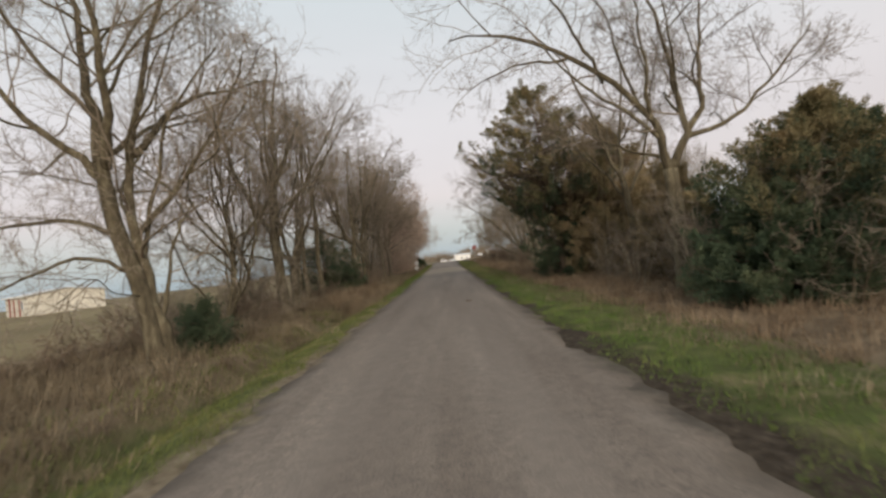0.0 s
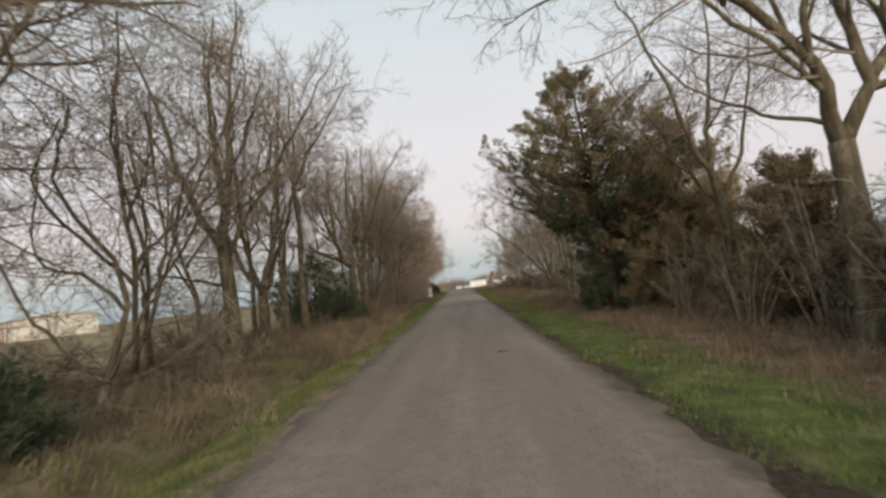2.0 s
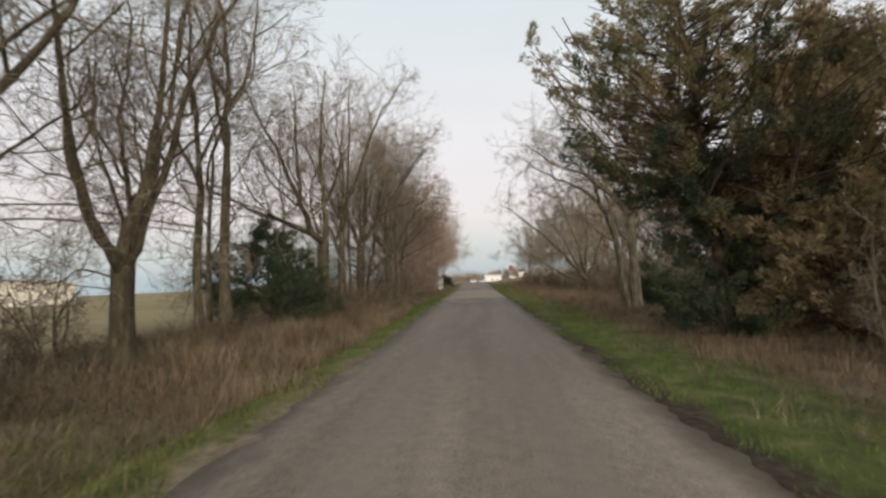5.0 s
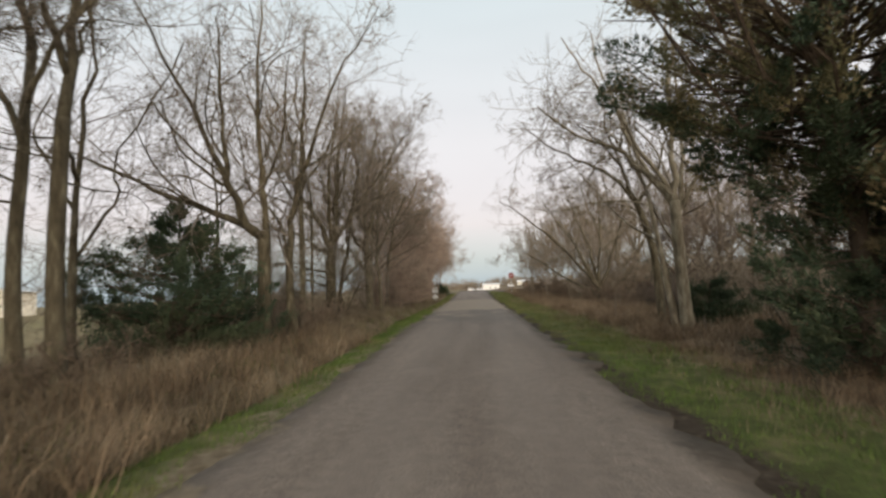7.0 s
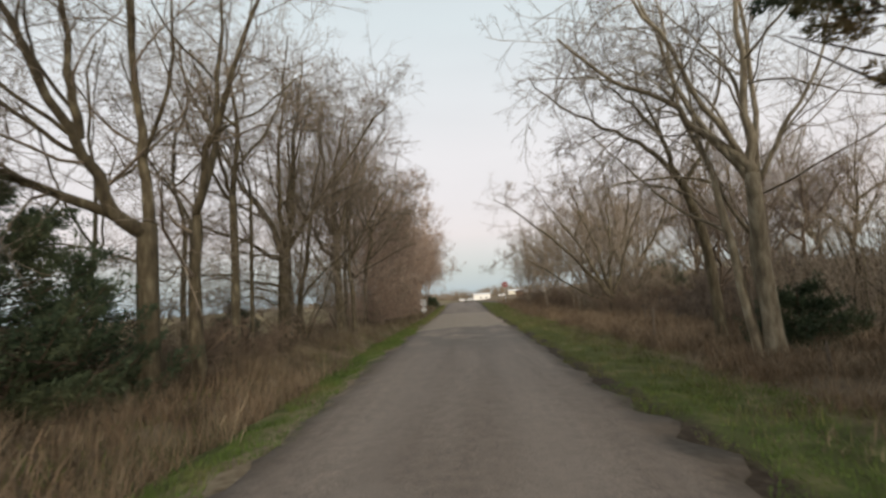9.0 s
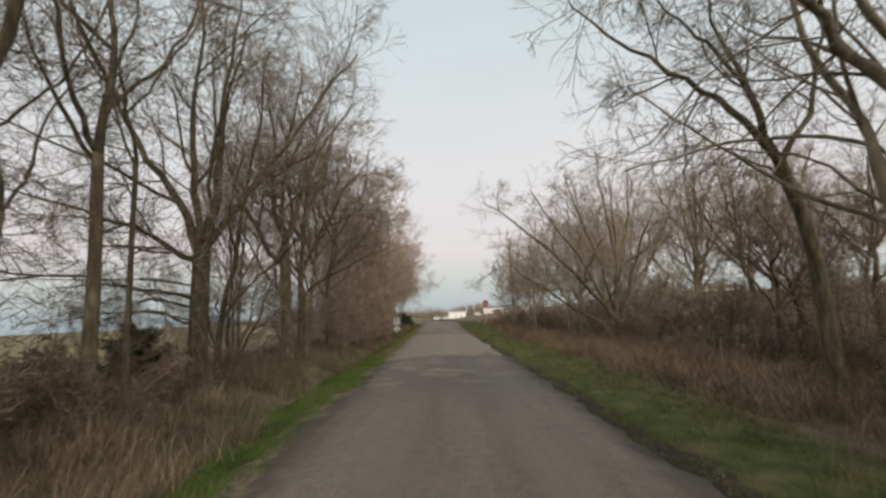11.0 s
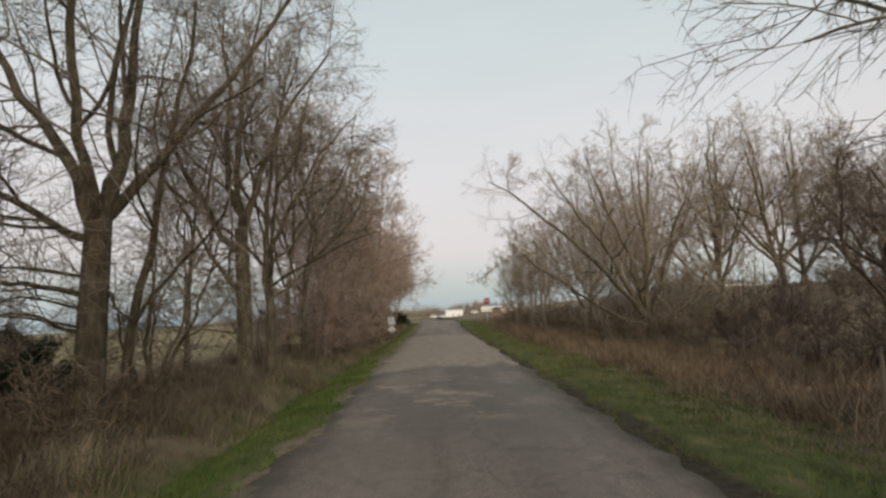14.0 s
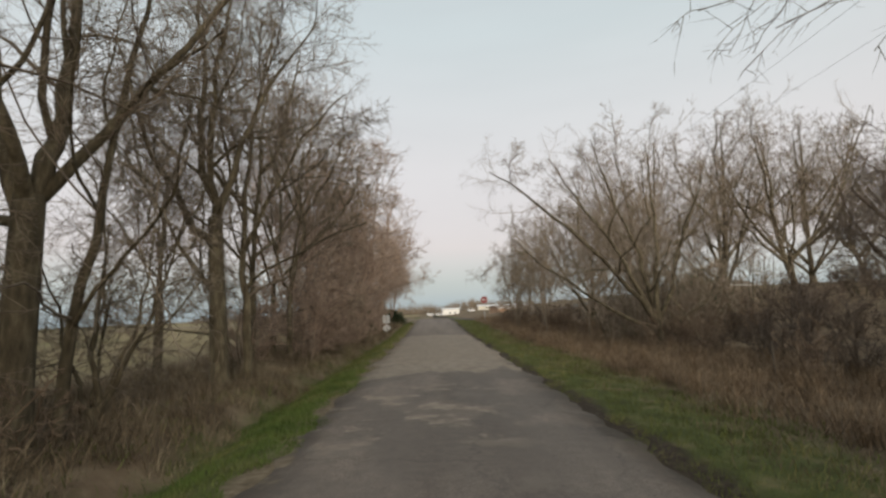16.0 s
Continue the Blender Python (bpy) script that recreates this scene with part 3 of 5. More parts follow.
def cedar_tree(name, place, height, profile, seed, label, group="", n=420, sprays=26, leaf=0.17, lean=(0, 0), material=None, category="tree", trunk_r=0.22, gaps=0.25, two_tone=0.0, north=0.0):
    """An evergreen cedar: a trunk, boughs out to a given outline, and sprays of scale leaves on them."""
    material = material or CEDAR
    rng = np.random.default_rng(seed)
    t = thing(name, place, label, category, group)
    top = np.array([lean[0], lean[1], height])
    trunk = ([(0, 0, -0.15), tuple(top * [0.4, 0.4, 0.5]), tuple(top)], trunk_r, 0.02)
    me, P, R = limbs_mesh("trunk", [trunk], 16, 10, BARK_DARK, 0.4)
    part("trunk", me, BARK_DARK, t)
    zs, rs = np.array([p[0] for p in profile]), np.array([p[1] for p in profile])
    # heights of the bough tips, more where the crown is wide
    zt = np.linspace(zs[0], zs[-1], 400)
    wgt = np.interp(zt, zs, rs) + 0.25
    kc = max(8, n // 5)
    grp = np.arange(n) % kc
    cum = np.cumsum(wgt) / wgt.sum()
    zc = np.interp((np.arange(kc) + rng.random(kc)) / kc, cum, zt)
    z = np.clip(zc[grp] + rng.normal(size=n) * 0.02 * height, zs[0], zs[-1])
    a = (2.39996 * np.arange(kc) + rng.normal(size=kc) * 0.25)[grp] + rng.normal(size=n) * 0.15
    stick = rng.normal(size=kc)[grp]
    # lobes: some sides of the crown stand out, some are thin
    lobe = 1 + 0.13 * np.sin(3 * a + 1.3 * z + seed) + 0.13 * np.sin(7 * a - 2.7 * z) + 0.09 * stick + 0.05 * rng.normal(size=n)
    rad = np.interp(z, zs, rs) * (1 + north * np.sin(a)) * np.clip(lobe, 0.6, 1.3) * np.where(rng.random(n) < 0.4, rng.uniform(0.35, 0.85, n), 1)
    z0 = np.clip(z - rad * rng.uniform(0.1, 0.5, n), 0.15, height * 0.97)
    ax = lambda h: np.stack([np.interp(h, P[0, :, 2], P[0, :, i]) for i in range(2)], -1)
    s = np.column_stack([ax(z0), z0])
    e = np.column_stack([ax(np.clip(z, 0, height)) + rad[:, None] * np.column_stack([np.cos(a), np.sin(a)]), z])
    mid = (s + e) / 2 + rng.normal(size=(n, 3)) * 0.12 * rad[:, None] + np.column_stack([np.zeros((n, 2)), -0.10 * rad])
    BP = np.stack([s, (s + mid) / 2, mid, (mid + e) / 2, e], 1)
    BR = np.maximum(0.006 + 0.007 * rad[:, None] * np.linspace(1, 0.1, 5), 0.006)
    bv, bq = tubes(BP, BR, 4)
    # tufts sit along the outer part of the boughs
    cl = 5
    uc = 1 - rng.random((n, cl)) ** 1.3 * 0.66
    keep = rng.random((n, cl)) > gaps
    f = np.minimum(uc * 4, 3.999)
    i = f.astype(int)
    w = (f - i)[..., None]
    nn = np.arange(n)[:, None]
    C = BP[nn, i] * (1 - w) + BP[nn, i + 1] * w
    out = (e - s) / (np.linalg.norm(e - s, axis=1, keepdims=True) + 1e-9)
    C, O = C[keep], np.repeat(out[:, None], cl, 1)[keep]
    if two_tone:          # rusty tufts come after the green ones
        rusty = C[:, 2] + rng.normal(size=len(C)) * 1.3 > two_tone
        order = np.argsort(rusty, kind="stable")
        C, O = C[order], O[order]
        n_green = int((~rusty).sum())
    # a tuft: a pointed, ragged tongue of short sprigs that stand off its axis
    M = len(C)
    O = O * 0.8 + rng.normal(size=O.shape) * 0.40 + [0, 0, 0.35]
    O /= np.linalg.norm(O, axis=1, keepdims=True)
    size = leaf * 4.4 * rng.uniform(0.55, 1.4, (M, 1, 1))
    wide = size * rng.uniform(0.26, 0.42, (M, 1, 1))
    m = sprays * 5
    u = rng.random((M, m, 1)) ** 1.15
    X = rng.normal(size=(M, m, 3))
    X -= (X * O[:, None]).sum(-1, keepdims=True) * O[:, None]
    X /= np.linalg.norm(X, axis=2, keepdims=True) + 1e-9
    lump = 1 + 0.35 * np.sin(9 * u + 6.28 * rng.random((M, 1, 1))) * np.sign(X[..., :1])
    b0 = C[:, None] + O[:, None] * size * (u - 0.3) + X * wide * lump * (1.05 - u) ** 0.7 * rng.random((M, m, 1)) ** 0.5
    D = O[:, None] * 0.75 + X * 0.65 + rng.normal(size=(M, m, 3)) * 0.30 + [0, 0, 0.12]
    D /= np.linalg.norm(D, axis=2, keepdims=True)
    S = np.cross(D, rng.normal(size=D.shape))
    S /= np.linalg.norm(S, axis=2, keepdims=True) + 1e-9
    ln = leaf * rng.uniform(0.40, 0.85, (M, m, 1))
    wd = leaf * rng.uniform(0.075, 0.13, (M, m, 1))
    V = np.stack([b0 - S * wd, b0 + S * wd, b0 + D * ln], 2).reshape(-1, 3)
    F = np.arange(M * m * 3).reshape(-1, 3) + len(bv)
    part("crown", mesh_of("crown", np.concatenate([bv, V]), [bq, F], [(BARK_DARK, len(bq))] + ([(CEDAR_GREEN, n_green * m), (material, len(F) - n_green * m)] if two_tone else [(material, len(F))]), False), material, t)
    return t


# ---- the land and the road ----
def spaced(*runs):
    return np.unique(np.concatenate([np.arange(a, b, s) for a, b, s in runs]).round(3))


gx = spaced((-4000, -600, 400), (-600, -100, 50), (-100, -20, 5), (-20, -8, 1), (-8, 9, 0.22), (9, 40, 1.5), (40, 100, 6), (100, 700, 60), (700, 4001, 300))
gy = spaced((-800, -100, 100), (-100, -20, 10), (-20, 70, 0.5), (70, 140, 1.5), (140, 400, 10), (400, 1000, 50), (1000, 4801, 400))
X, Y = np.meshgrid(gx, gy)
rngG = np.random.default_rng(3)
Z = ground_z(X, Y)
offX = np.abs(X - (AXIS[0] + AXIS[1] * (np.clip(Y, -60, 140) - AXIS[2])))
near_ = (offX > 2.3) & (offX < 25)
Z = Z + np.where(near_, rngG.normal(size=Z.shape) * 0.018, 0)
V = np.stack([X, Y, Z], -1).reshape(-1, 3)
ni, nj = len(gy), len(gx)
ii = (np.arange(ni - 1)[:, None] * nj + np.arange(nj - 1)).ravel()
ground = new("ground", mesh_of("ground", V, np.stack([ii, ii + 1, ii + nj + 1, ii + nj], -1), GROUND))
tagged(ground, "brown winter field with green grass verges along the road", "ground", kind="structure")


ry = np.concatenate([np.arange(-25, 70, 0.2), np.arange(70, 98.4, 0.8)])
rngR = np.random.default_rng(8)


def ragged(n, step):
    k = rngR.normal(size=n)
    s = np.convolve(k, np.ones(step) / step, "same") * math.sqrt(step)
    return s


eL = 0.11 * ragged(len(ry), 12) + 0.04 * ragged(len(ry), 2)
eR = 0.11 * ragged(len(ry), 12) + 0.04 * ragged(len(ry), 2)
for y_, w_, d_ in ((29.3, 0.6, 0.50), (30.6, 0.45, 0.42), (31.9, 0.5, 0.30), (34.0, 0.6, 0.22), (17.0, 0.8, 0.25), (41.0, 0.9, 0.2), (9.5, 0.6, 0.2)):
    eR = np.where(np.abs(ry - y_) < 3 * w_, np.abs(eR) - d_ * np.exp(-((ry - y_) / w_) ** 2), np.abs(eR))
cx = AXIS[0] + AXIS[1] * (ry - AXIS[2])
cols = []
for f in np.linspace(-1, 1, 13):
    x = cx + f * 2.13 + np.where(f == -1, -np.abs(eL), 0) + np.where(f == 1, eR, 0)
    z = ground_z(x, ry) + 0.06 + 0.035 * (1 - f * f) - 0.012 * np.exp(-((abs(f) - 0.42) / 0.14) ** 2)
    if abs(f) == 1:
        z = z - 0.035
    cols.append(np.stack([x, ry, z], -1))
low = [c.copy() for c in (cols[0], cols[-1])]
for c, d in zip(low, (-0.05, 0.05)):
    c[:, 2] -= 0.12
    c[:, 0] += d
cols = [low[0]] + cols + [low[1]]
V = np.stack(cols, 1).reshape(-1, 3)
nj = len(cols)
ii = (np.arange(len(ry) - 1)[:, None] * nj + np.arange(nj - 1)).ravel()
road = new("road", mesh_of("road", V, np.stack([ii, ii + 1, ii + nj + 1, ii + nj], -1), ROAD))
tagged(road, "narrow worn grey chip-seal lane with patches and crumbling edges", "road", kind="structure")
# the road that crosses at the end of the lane
xs = np.arange(-150, 151, 3.0)
V = np.concatenate([np.stack([xs, np.full_like(xs, yy), ground_z(xs, np.full_like(xs, yy)) + zz], -1) for yy, zz in ((98.5, -0.10), (99.0, 0.09), (102.5, 0.12), (106.0, 0.09), (106.5, -0.10))])
nn = len(xs)
ii = (np.arange(4)[:, None] * nn + np.arange(nn - 1)).ravel()
cross = new("road_crossing", mesh_of("road_crossing", V, np.stack([ii, ii + 1, ii + nn + 1, ii + nn], -1), ROAD))
tagged(cross, "grey asphalt road that crosses at the end of the lane", "road", kind="structure")


# ---- trees on the west side, from the start on ----
def G(x, y):
    return (x, y, at_ground(x, y))


bare_tree("bare_tree", G(-5.4, 11.8), ([(0, 0, -0.1), (-0.25, -0.02, 1.6), (-0.62, -0.1, 3.0), (-0.8, -0.1, 4.4)], 0.20, 0.14), [
    ([(0.12, 0.1, 0.15), (-0.05, 0.1, 1.6), (-0.42, 0.15, 3.2), (-0.35, 0.2, 4.8), (0.5, 0.1, 7.2), (1.2, 0.2, 9.2)], 0.16, 0.03),
    ([(-0.8, -0.1, 4.3), (-1.2, 0, 5.8), (-1.4, 0.3, 8.0), (-1.8, 0.3, 10.5)], 0.15, 0.02),
    ([(-0.75, -0.1, 3.9), (-1.7, -0.5, 5.0), (-2.8, -0.8, 6.3), (-3.8, -1.2, 7.2)], 0.10, 0.02),
    ([(-0.7, -0.1, 4.2), (-0.2, -0.8, 5.8), (0.1, -1.4, 7.6), (0.5, -2.0, 9.4)], 0.12, 0.02),
    ([(-0.55, -0.05, 2.8), (-1.6, -0.5, 3.1), (-2.8, -0.9, 3.0), (-3.8, -1.3, 2.5)], 0.06, 0.012),
    ([(-0.3, 0, 1.9), (-1.2, -0.6, 2.2), (-2.4, -0.9, 1.8), (-3.2, -1.2, 1.2)], 0.05, 0.012),
    ([(-0.3, 0.15, 2.7), (0.6, 0.3, 3.7), (1.4, 0.4, 4.9), (2.2, 0.3, 6.4)], 0.08, 0.015),
    ([(0.05, 0.1, 0.9), (0.35, 0.25, 2.2), (0.8, 0.4, 3.4)], 0.06, 0.012),
    ([(-0.38, 0.18, 4.4), (0.2, 1.2, 5.6), (0.8, 2.6, 6.5), (1.5, 4.2, 7.3)], 0.09, 0.015),
    ([(-0.8, -0.1, 4.3), (-0.9, 1.4, 5.3), (-0.8, 3.0, 6.0), (-0.4, 4.6, 6.8)], 0.08, 0.015)],
    11, "large leafless tree with two grey-brown trunks leaning apart", "trees of the west hedgerow", dens=(7, 5, 5), sub=5, low=5)
cedar_tree("cedar_bush", G(-4.95, 12.7), 1.0, [(0.05, 0.35), (0.35, 0.55), (0.8, 0.42), (1.1, 0.1)], 5, "small dark green cedar bush in dry grass", n=70, sprays=12, leaf=0.10, material=CEDAR_GREEN, category="shrub", trunk_r=0.03)
cedar_tree("cedar_bush", G(-8.7, 43.3), 1.4, [(0.05, 0.5), (0.5, 0.85), (1.0, 0.6), (1.5, 0.1)], 15, "low dark cedar bush under the trees", n=80, sprays=20, leaf=0.12, material=CEDAR_GREEN, category="shrub", trunk_r=0.04)
cedar_tree("cedar_bush", G(-5.5, 96.0), 1.1, [(0.1, 0.7), (0.5, 0.95), (0.85, 0.65), (1.15, 0.1)], 16, "round dark bush at the end of the hedgerow", n=80, sprays=20, leaf=0.2, material=CEDAR_GREEN, category="shrub", trunk_r=0.05)
cedar_tree("cedar_bush", G(-6.9, 73.0), 3.0, [(0.1, 0.9), (1.2, 1.3), (2.4, 0.8), (3.1, 0.1)], 18, "dark cedar within the hedgerow", n=110, sprays=20, leaf=0.2, material=CEDAR_GREEN, category="shrub", trunk_r=0.06)
for k_, (x, y, h, s, n, sd) in enumerate(((-6.0, 16.7, 7.5, 2.0, 6, 21), (-6.5, 18.0, 6.5, 1.6, 4, 22), (-5.6, 15.4, 5.5, 1.5, 4, 23))):
    auto_tree("bare_tree", G(x, y), h, 0.5, s, n, 0.10, sd, "thin leafless tree with several stems from the foot", group="trees of the west hedgerow", dens=(7, 5, 4), low=3)
bare_tree("bare_tree", G(-5.75, 20.1), ([(0.2, 0, -0.1), (0.12, 0, 1.7), (0.0, 0, 3.4)], 0.22, 0.17), [
    ([(0, 0, 3.2), (-0.7, 0, 4.2), (-1.5, 0.2, 5.6), (-2.0, 0.3, 7.6), (-2.6, 0.3, 9.4)], 0.14, 0.02),
    ([(0, 0, 3.3), (0.22, 0, 5.0), (0.30, 0.1, 7.0), (0.7, 0.2, 10.2)], 0.16, 0.02),
    ([(0, 0, 3.0), (0.3, -0.4, 4.4), (0.5, -1.0, 6.4), (0.9, -1.6, 8.6)], 0.10, 0.02),
    ([(0.05, 0, 2.6), (0.9, 0.3, 4.2), (1.9, 0.4, 6.0), (3.1, 0.4, 7.9)], 0.08, 0.015),
    ([(0, 0, 3.4), (-0.3, 0.5, 5.4), (-0.5, 1.0, 7.4), (-0.7, 1.2, 10.0)], 0.12, 0.02),
    ([(-0.05, 0, 2.2), (-1.0, -0.5, 2.5), (-2.0, -0.9, 2.7)], 0.05, 0.012)],
    31, "large leafless tree that forks above head height", "trees of the west hedgerow", dens=(7, 5, 4), sub=3, low=4)
bare_tree("bare_tree", G(-6.3, 23.8), ([(0, 0, -0.1), (0, 0, 1.1), (0.0, 0, 2.0)], 0.21, 0.17), [
    ([(0, 0, 1.9), (-0.7, 0, 3.4), (-1.3, 0.1, 5.4), (-1.7, 0.2, 8.6)], 0.12, 0.02),
    ([(0, 0, 1.9), (0.4, 0, 3.6), (0.7, 0.1, 6.0), (1.0, 0.2, 9.4)], 0.13, 0.02),
    ([(0, 0, 1.9), (0.9, 0.1, 3.8), (2.0, 0.2, 6.4), (3.4, 0.2, 9.0)], 0.10, 0.02),
    ([(0, 0, 1.8), (0.1, 0.8, 3.8), (0.3, 1.4, 6.2), (0.4, 1.8, 8.8)], 0.10, 0.02),
    ([(0, 0, 1.8), (-0.1, -0.8, 3.6), (0, -1.4, 6.0), (0.3, -1.8, 8.2)], 0.10, 0.02)],
    33, "leafless tree that forks low over dry grass", "trees of the west hedgerow", dens=(8, 6, 5))
for x, y, h, f, s, n, r0, sd in ((-6.7, 27.2, 10.0, 4.0, 1.5, 5, 0.13, 41), (-5.95, 27.1, 10.5, 4.4, 1.7, 5, 0.15, 42), (-7.4, 25.6, 8.0, 2.4, 1.7, 4, 0.11, 43), (-7.6, 22.0, 8.0, 2.0, 1.8, 4, 0.10, 44), (-7.8, 29.5, 8.5, 2.6, 1.7, 4, 0.11, 45)):
    auto_tree("bare_tree", G(x, y), h, f, s, n, r0, sd, "tall leafless tree with a straight grey trunk", group="trees of the west hedgerow", dens=(7, 5, 4), low=3)
cedar_tree("cedar_bush", G(-7.0, 31.9), 3.6, [(0.1, 1.6), (1.0, 2.1), (2.0, 1.9), (2.9, 1.1), (3.7, 0.1)], 6, "ragged dark green cedar behind dry grass", n=220, sprays=26, leaf=0.12, category="shrub", trunk_r=0.07, gaps=0.4, material=CEDAR_GREEN)
bare_tree("bare_tree", G(-5.3, 33.0), ([(-0.05, 0.2, -0.1), (-0.04, 0.1, 1.6), (0.0, 0, 3.2)], 0.20, 0.17), [
    ([(0, 0, 3.0), (-0.45, -0.5, 3.9), (-0.7, -1.1, 4.8), (-1.5, -1.6, 6.6), (-2.2, -2.2, 8.6)], 0.15, 0.02),
    ([(-0.1, -0.1, 3.1), (-1.2, -0.6, 3.8), (-2.6, -1.2, 4.4), (-4.4, -2.0, 5.2)], 0.12, 0.02),
    ([(-0.6, -0.9, 4.5), (-0.6, -1.3, 6.0), (-0.5, -1.6, 8.4)], 0.09, 0.02),
    ([(0.3, 0.8, -0.1), (0.25, 0.9, 2.0), (0.3, 1.1, 4.0), (0.55, 1.4, 6.4), (0.7, 1.6, 9.8)], 0.17, 0.02),
    ([(0.28, 1.0, 3.6), (1.0, 0.7, 5.2), (1.9, 0.6, 7.2), (2.9, 0.8, 9.2)], 0.09, 0.015),
    ([(0.05, 0, 3.1), (0.1, -0.4, 4.8), (0.3, -0.8, 7.0), (0.5, -1.2, 9.0)], 0.11, 0.02)],
    51, "large leafless tree with a heavy limb reaching over the field", "trees of the west hedgerow", dens=(7, 5, 4), sub=3, low=4)
for x, y, h, f, s, n, r0, sd in ((-5.9, 37.5, 10.0, 4.6, 1.7, 5, 0.13, 61), (-6.7, 36.6, 8.5, 3.4, 1.6, 4, 0.08, 62), (-5.8, 38.4, 9.0, 4.8, 1.3, 4, 0.06, 64), (-7.5, 34.5, 7.5, 2.4, 1.4, 4, 0.08, 65), (-7.8, 48.2, 8.5, 2.8, 1.8, 5, 0.09, 67), (-9.0, 50.5, 8.0, 2.4, 1.8, 5, 0.08, 68)):
    auto_tree("bare_tree", G(x, y), h, f, s, n, r0, sd, "slender leafless tree with a grey-brown trunk", group="trees of the west hedgerow", dens=(7, 5, 4), low=2)
bare_tree("bare_tree", G(-6.05, 41.5), ([(0, 0, -0.1), (0.02, 0, 1.8), (0.05, 0, 3.6)], 0.25, 0.20), [
    ([(0, 0, 3.3), (-0.5, -0.1, 4.6), (-1.5, -0.2, 6.0), (-2.6, -0.5, 8.2), (-3.2, -0.6, 9.8)], 0.14, 0.02),
    ([(0.05, 0, 3.5), (0.3, 0.2, 5.0), (0.4, 0.4, 7.4), (0.7, 0.5, 10.8)], 0.17, 0.02),
    ([(0.05, 0, 3.4), (0.8, 0.4, 4.7), (1.7, 0.7, 6.0), (3.0, 0.9, 7.8), (3.8, 1.0, 9.0)], 0.11, 0.02),
    ([(0.05, 0, 3.0), (-1.0, -0.5, 3.6), (-2.2, -1.1, 4.2), (-3.6, -1.8, 4.7)], 0.09, 0.015),
    ([(0, 0, 2.2), (-1.2, -0.6, 2.6), (-2.6, -1.2, 2.5)], 0.05, 0.012),
    ([(0, 0, 3.4), (0.2, -0.8, 5.0), (0.4, -1.5, 7.0), (0.9, -2.2, 9.0)], 0.12, 0.02),
    ([(0, 0, 1.6), (-1.1, -0.3, 1.9), (-2.2, -0.7, 1.7)], 0.04, 0.01),
    ([(0.25, 0.55, -0.1), (0.32, 0.6, 1.8), (0.75, 0.7, 4.0), (1.2, 0.9, 6.6), (1.3, 1.0, 9.2)], 0.11, 0.02)],
    71, "thick-trunked leafless tree with spreading limbs", "trees of the west hedgerow", dens=(8, 5, 5), sub=4, low=7, wander=0.2)
bare_tree("bare_tree", G(-5.4, 46.6), ([(0, 0, -0.1), (-0.1, 0, 2.2), (-0.2, 0, 4.2)], 0.22, 0.17), [
    ([(-0.2, 0, 4.0), (-0.5, 0, 6.0), (-0.7, 0.2, 8.2), (-0.9, 0.3, 11.0)], 0.13, 0.02),
    ([(-0.15, 0, 3.4), (-1.0, -0.3, 4.9), (-1.8, -0.5, 6.6), (-2.4, -0.7, 8.6)], 0.11, 0.02),
    ([(-0.2, 0, 4.0), (0.5, 0.2, 5.8), (1.2, 0.4, 7.6), (2.2, 0.5, 9.6)], 0.12, 0.02),
    ([(-0.2, 0, 4.1), (0.1, -0.7, 6.0), (0.5, -1.2, 8.0), (0.9, -1.6, 10.0)], 0.11, 0.02),
    ([(0.45, 0.5, -0.1), (0.5, 0.5, 3.0), (0.6, 0.6, 6.0), (1.0, 0.7, 9.5)], 0.13, 0.02),
    ([(-0.1, 0, 2.2), (-0.7, -0.2, 3.0), (-1.5, -0.4, 4.4), (-2.3, -0.6, 5.6)], 0.08, 0.015),
    ([(0.5, 0.5, 3.2), (1.2, 0.3, 4.6), (2.0, 0.2, 6.0), (3.0, 0.2, 7.4)], 0.07, 0.015)],
    73, "tall leafless tree with two straight trunks", "trees of the west hedgerow", dens=(8, 6, 5), sub=5, low=6, wander=0.2)
bare_tree("bare_tree", G(-5.9, 42.95), ([(0, 0, -0.1), (-0.02, 0, 0.15), (-0.03, 0, 0.35)], 0.13, 0.10), [
    ([(-0.05, 0, 0.1), (-0.32, -0.05, 0.9), (-0.62, -0.1, 1.9), (-1.1, -0.2, 3.2)], 0.050, 0.010),
    ([(0, 0.05, 0.2), (0.0, 0.1, 1.2), (0.08, 0.1, 2.4), (-0.1, 0.1, 4.3)], 0.062, 0.012),
    ([(0.05, 0, 0.15), (0.32, 0.05, 1.0), (0.85, 0.15, 2.1), (1.3, 0.2, 3.5)], 0.065, 0.012),
    ([(0.06, 0.05, 0.15), (0.22, 0.3, 1.1), (0.42, 0.5, 2.3), (0.5, 0.7, 4.0)], 0.050, 0.010),
    ([(-0.04, 0.05, 0.2), (-0.2, 0.3, 1.0), (-0.3, 0.6, 2.2), (-0.5, 0.9, 3.6)], 0.040, 0.010),
    ([(0.5, 0.1, 1.4), (1.1, 0.0, 1.7), (1.8, -0.1, 2.4)], 0.030, 0.008)],
    81, "small leafless tree of several stems from one foot", "trees of the west hedgerow", dens=(7, 5, 4), ratio=(0.3, 0.5))
for x, y, h, sd in ((-6.6, 33.9, 2.4, 85), (-7.2, 20.8, 2.8, 86), (-6.9, 14.0, 2.2, 87), (-8.2, 24.4, 2.4, 89), (-6.2, 50.2, 3.0, 105)):
    bare_shrub("bare_shrub", G(x, y), h, 1.3, 7, sd, "leafless grey-brown shrub under the trees", twig=TWIG, dens=(5, 4, 4), fine=2)

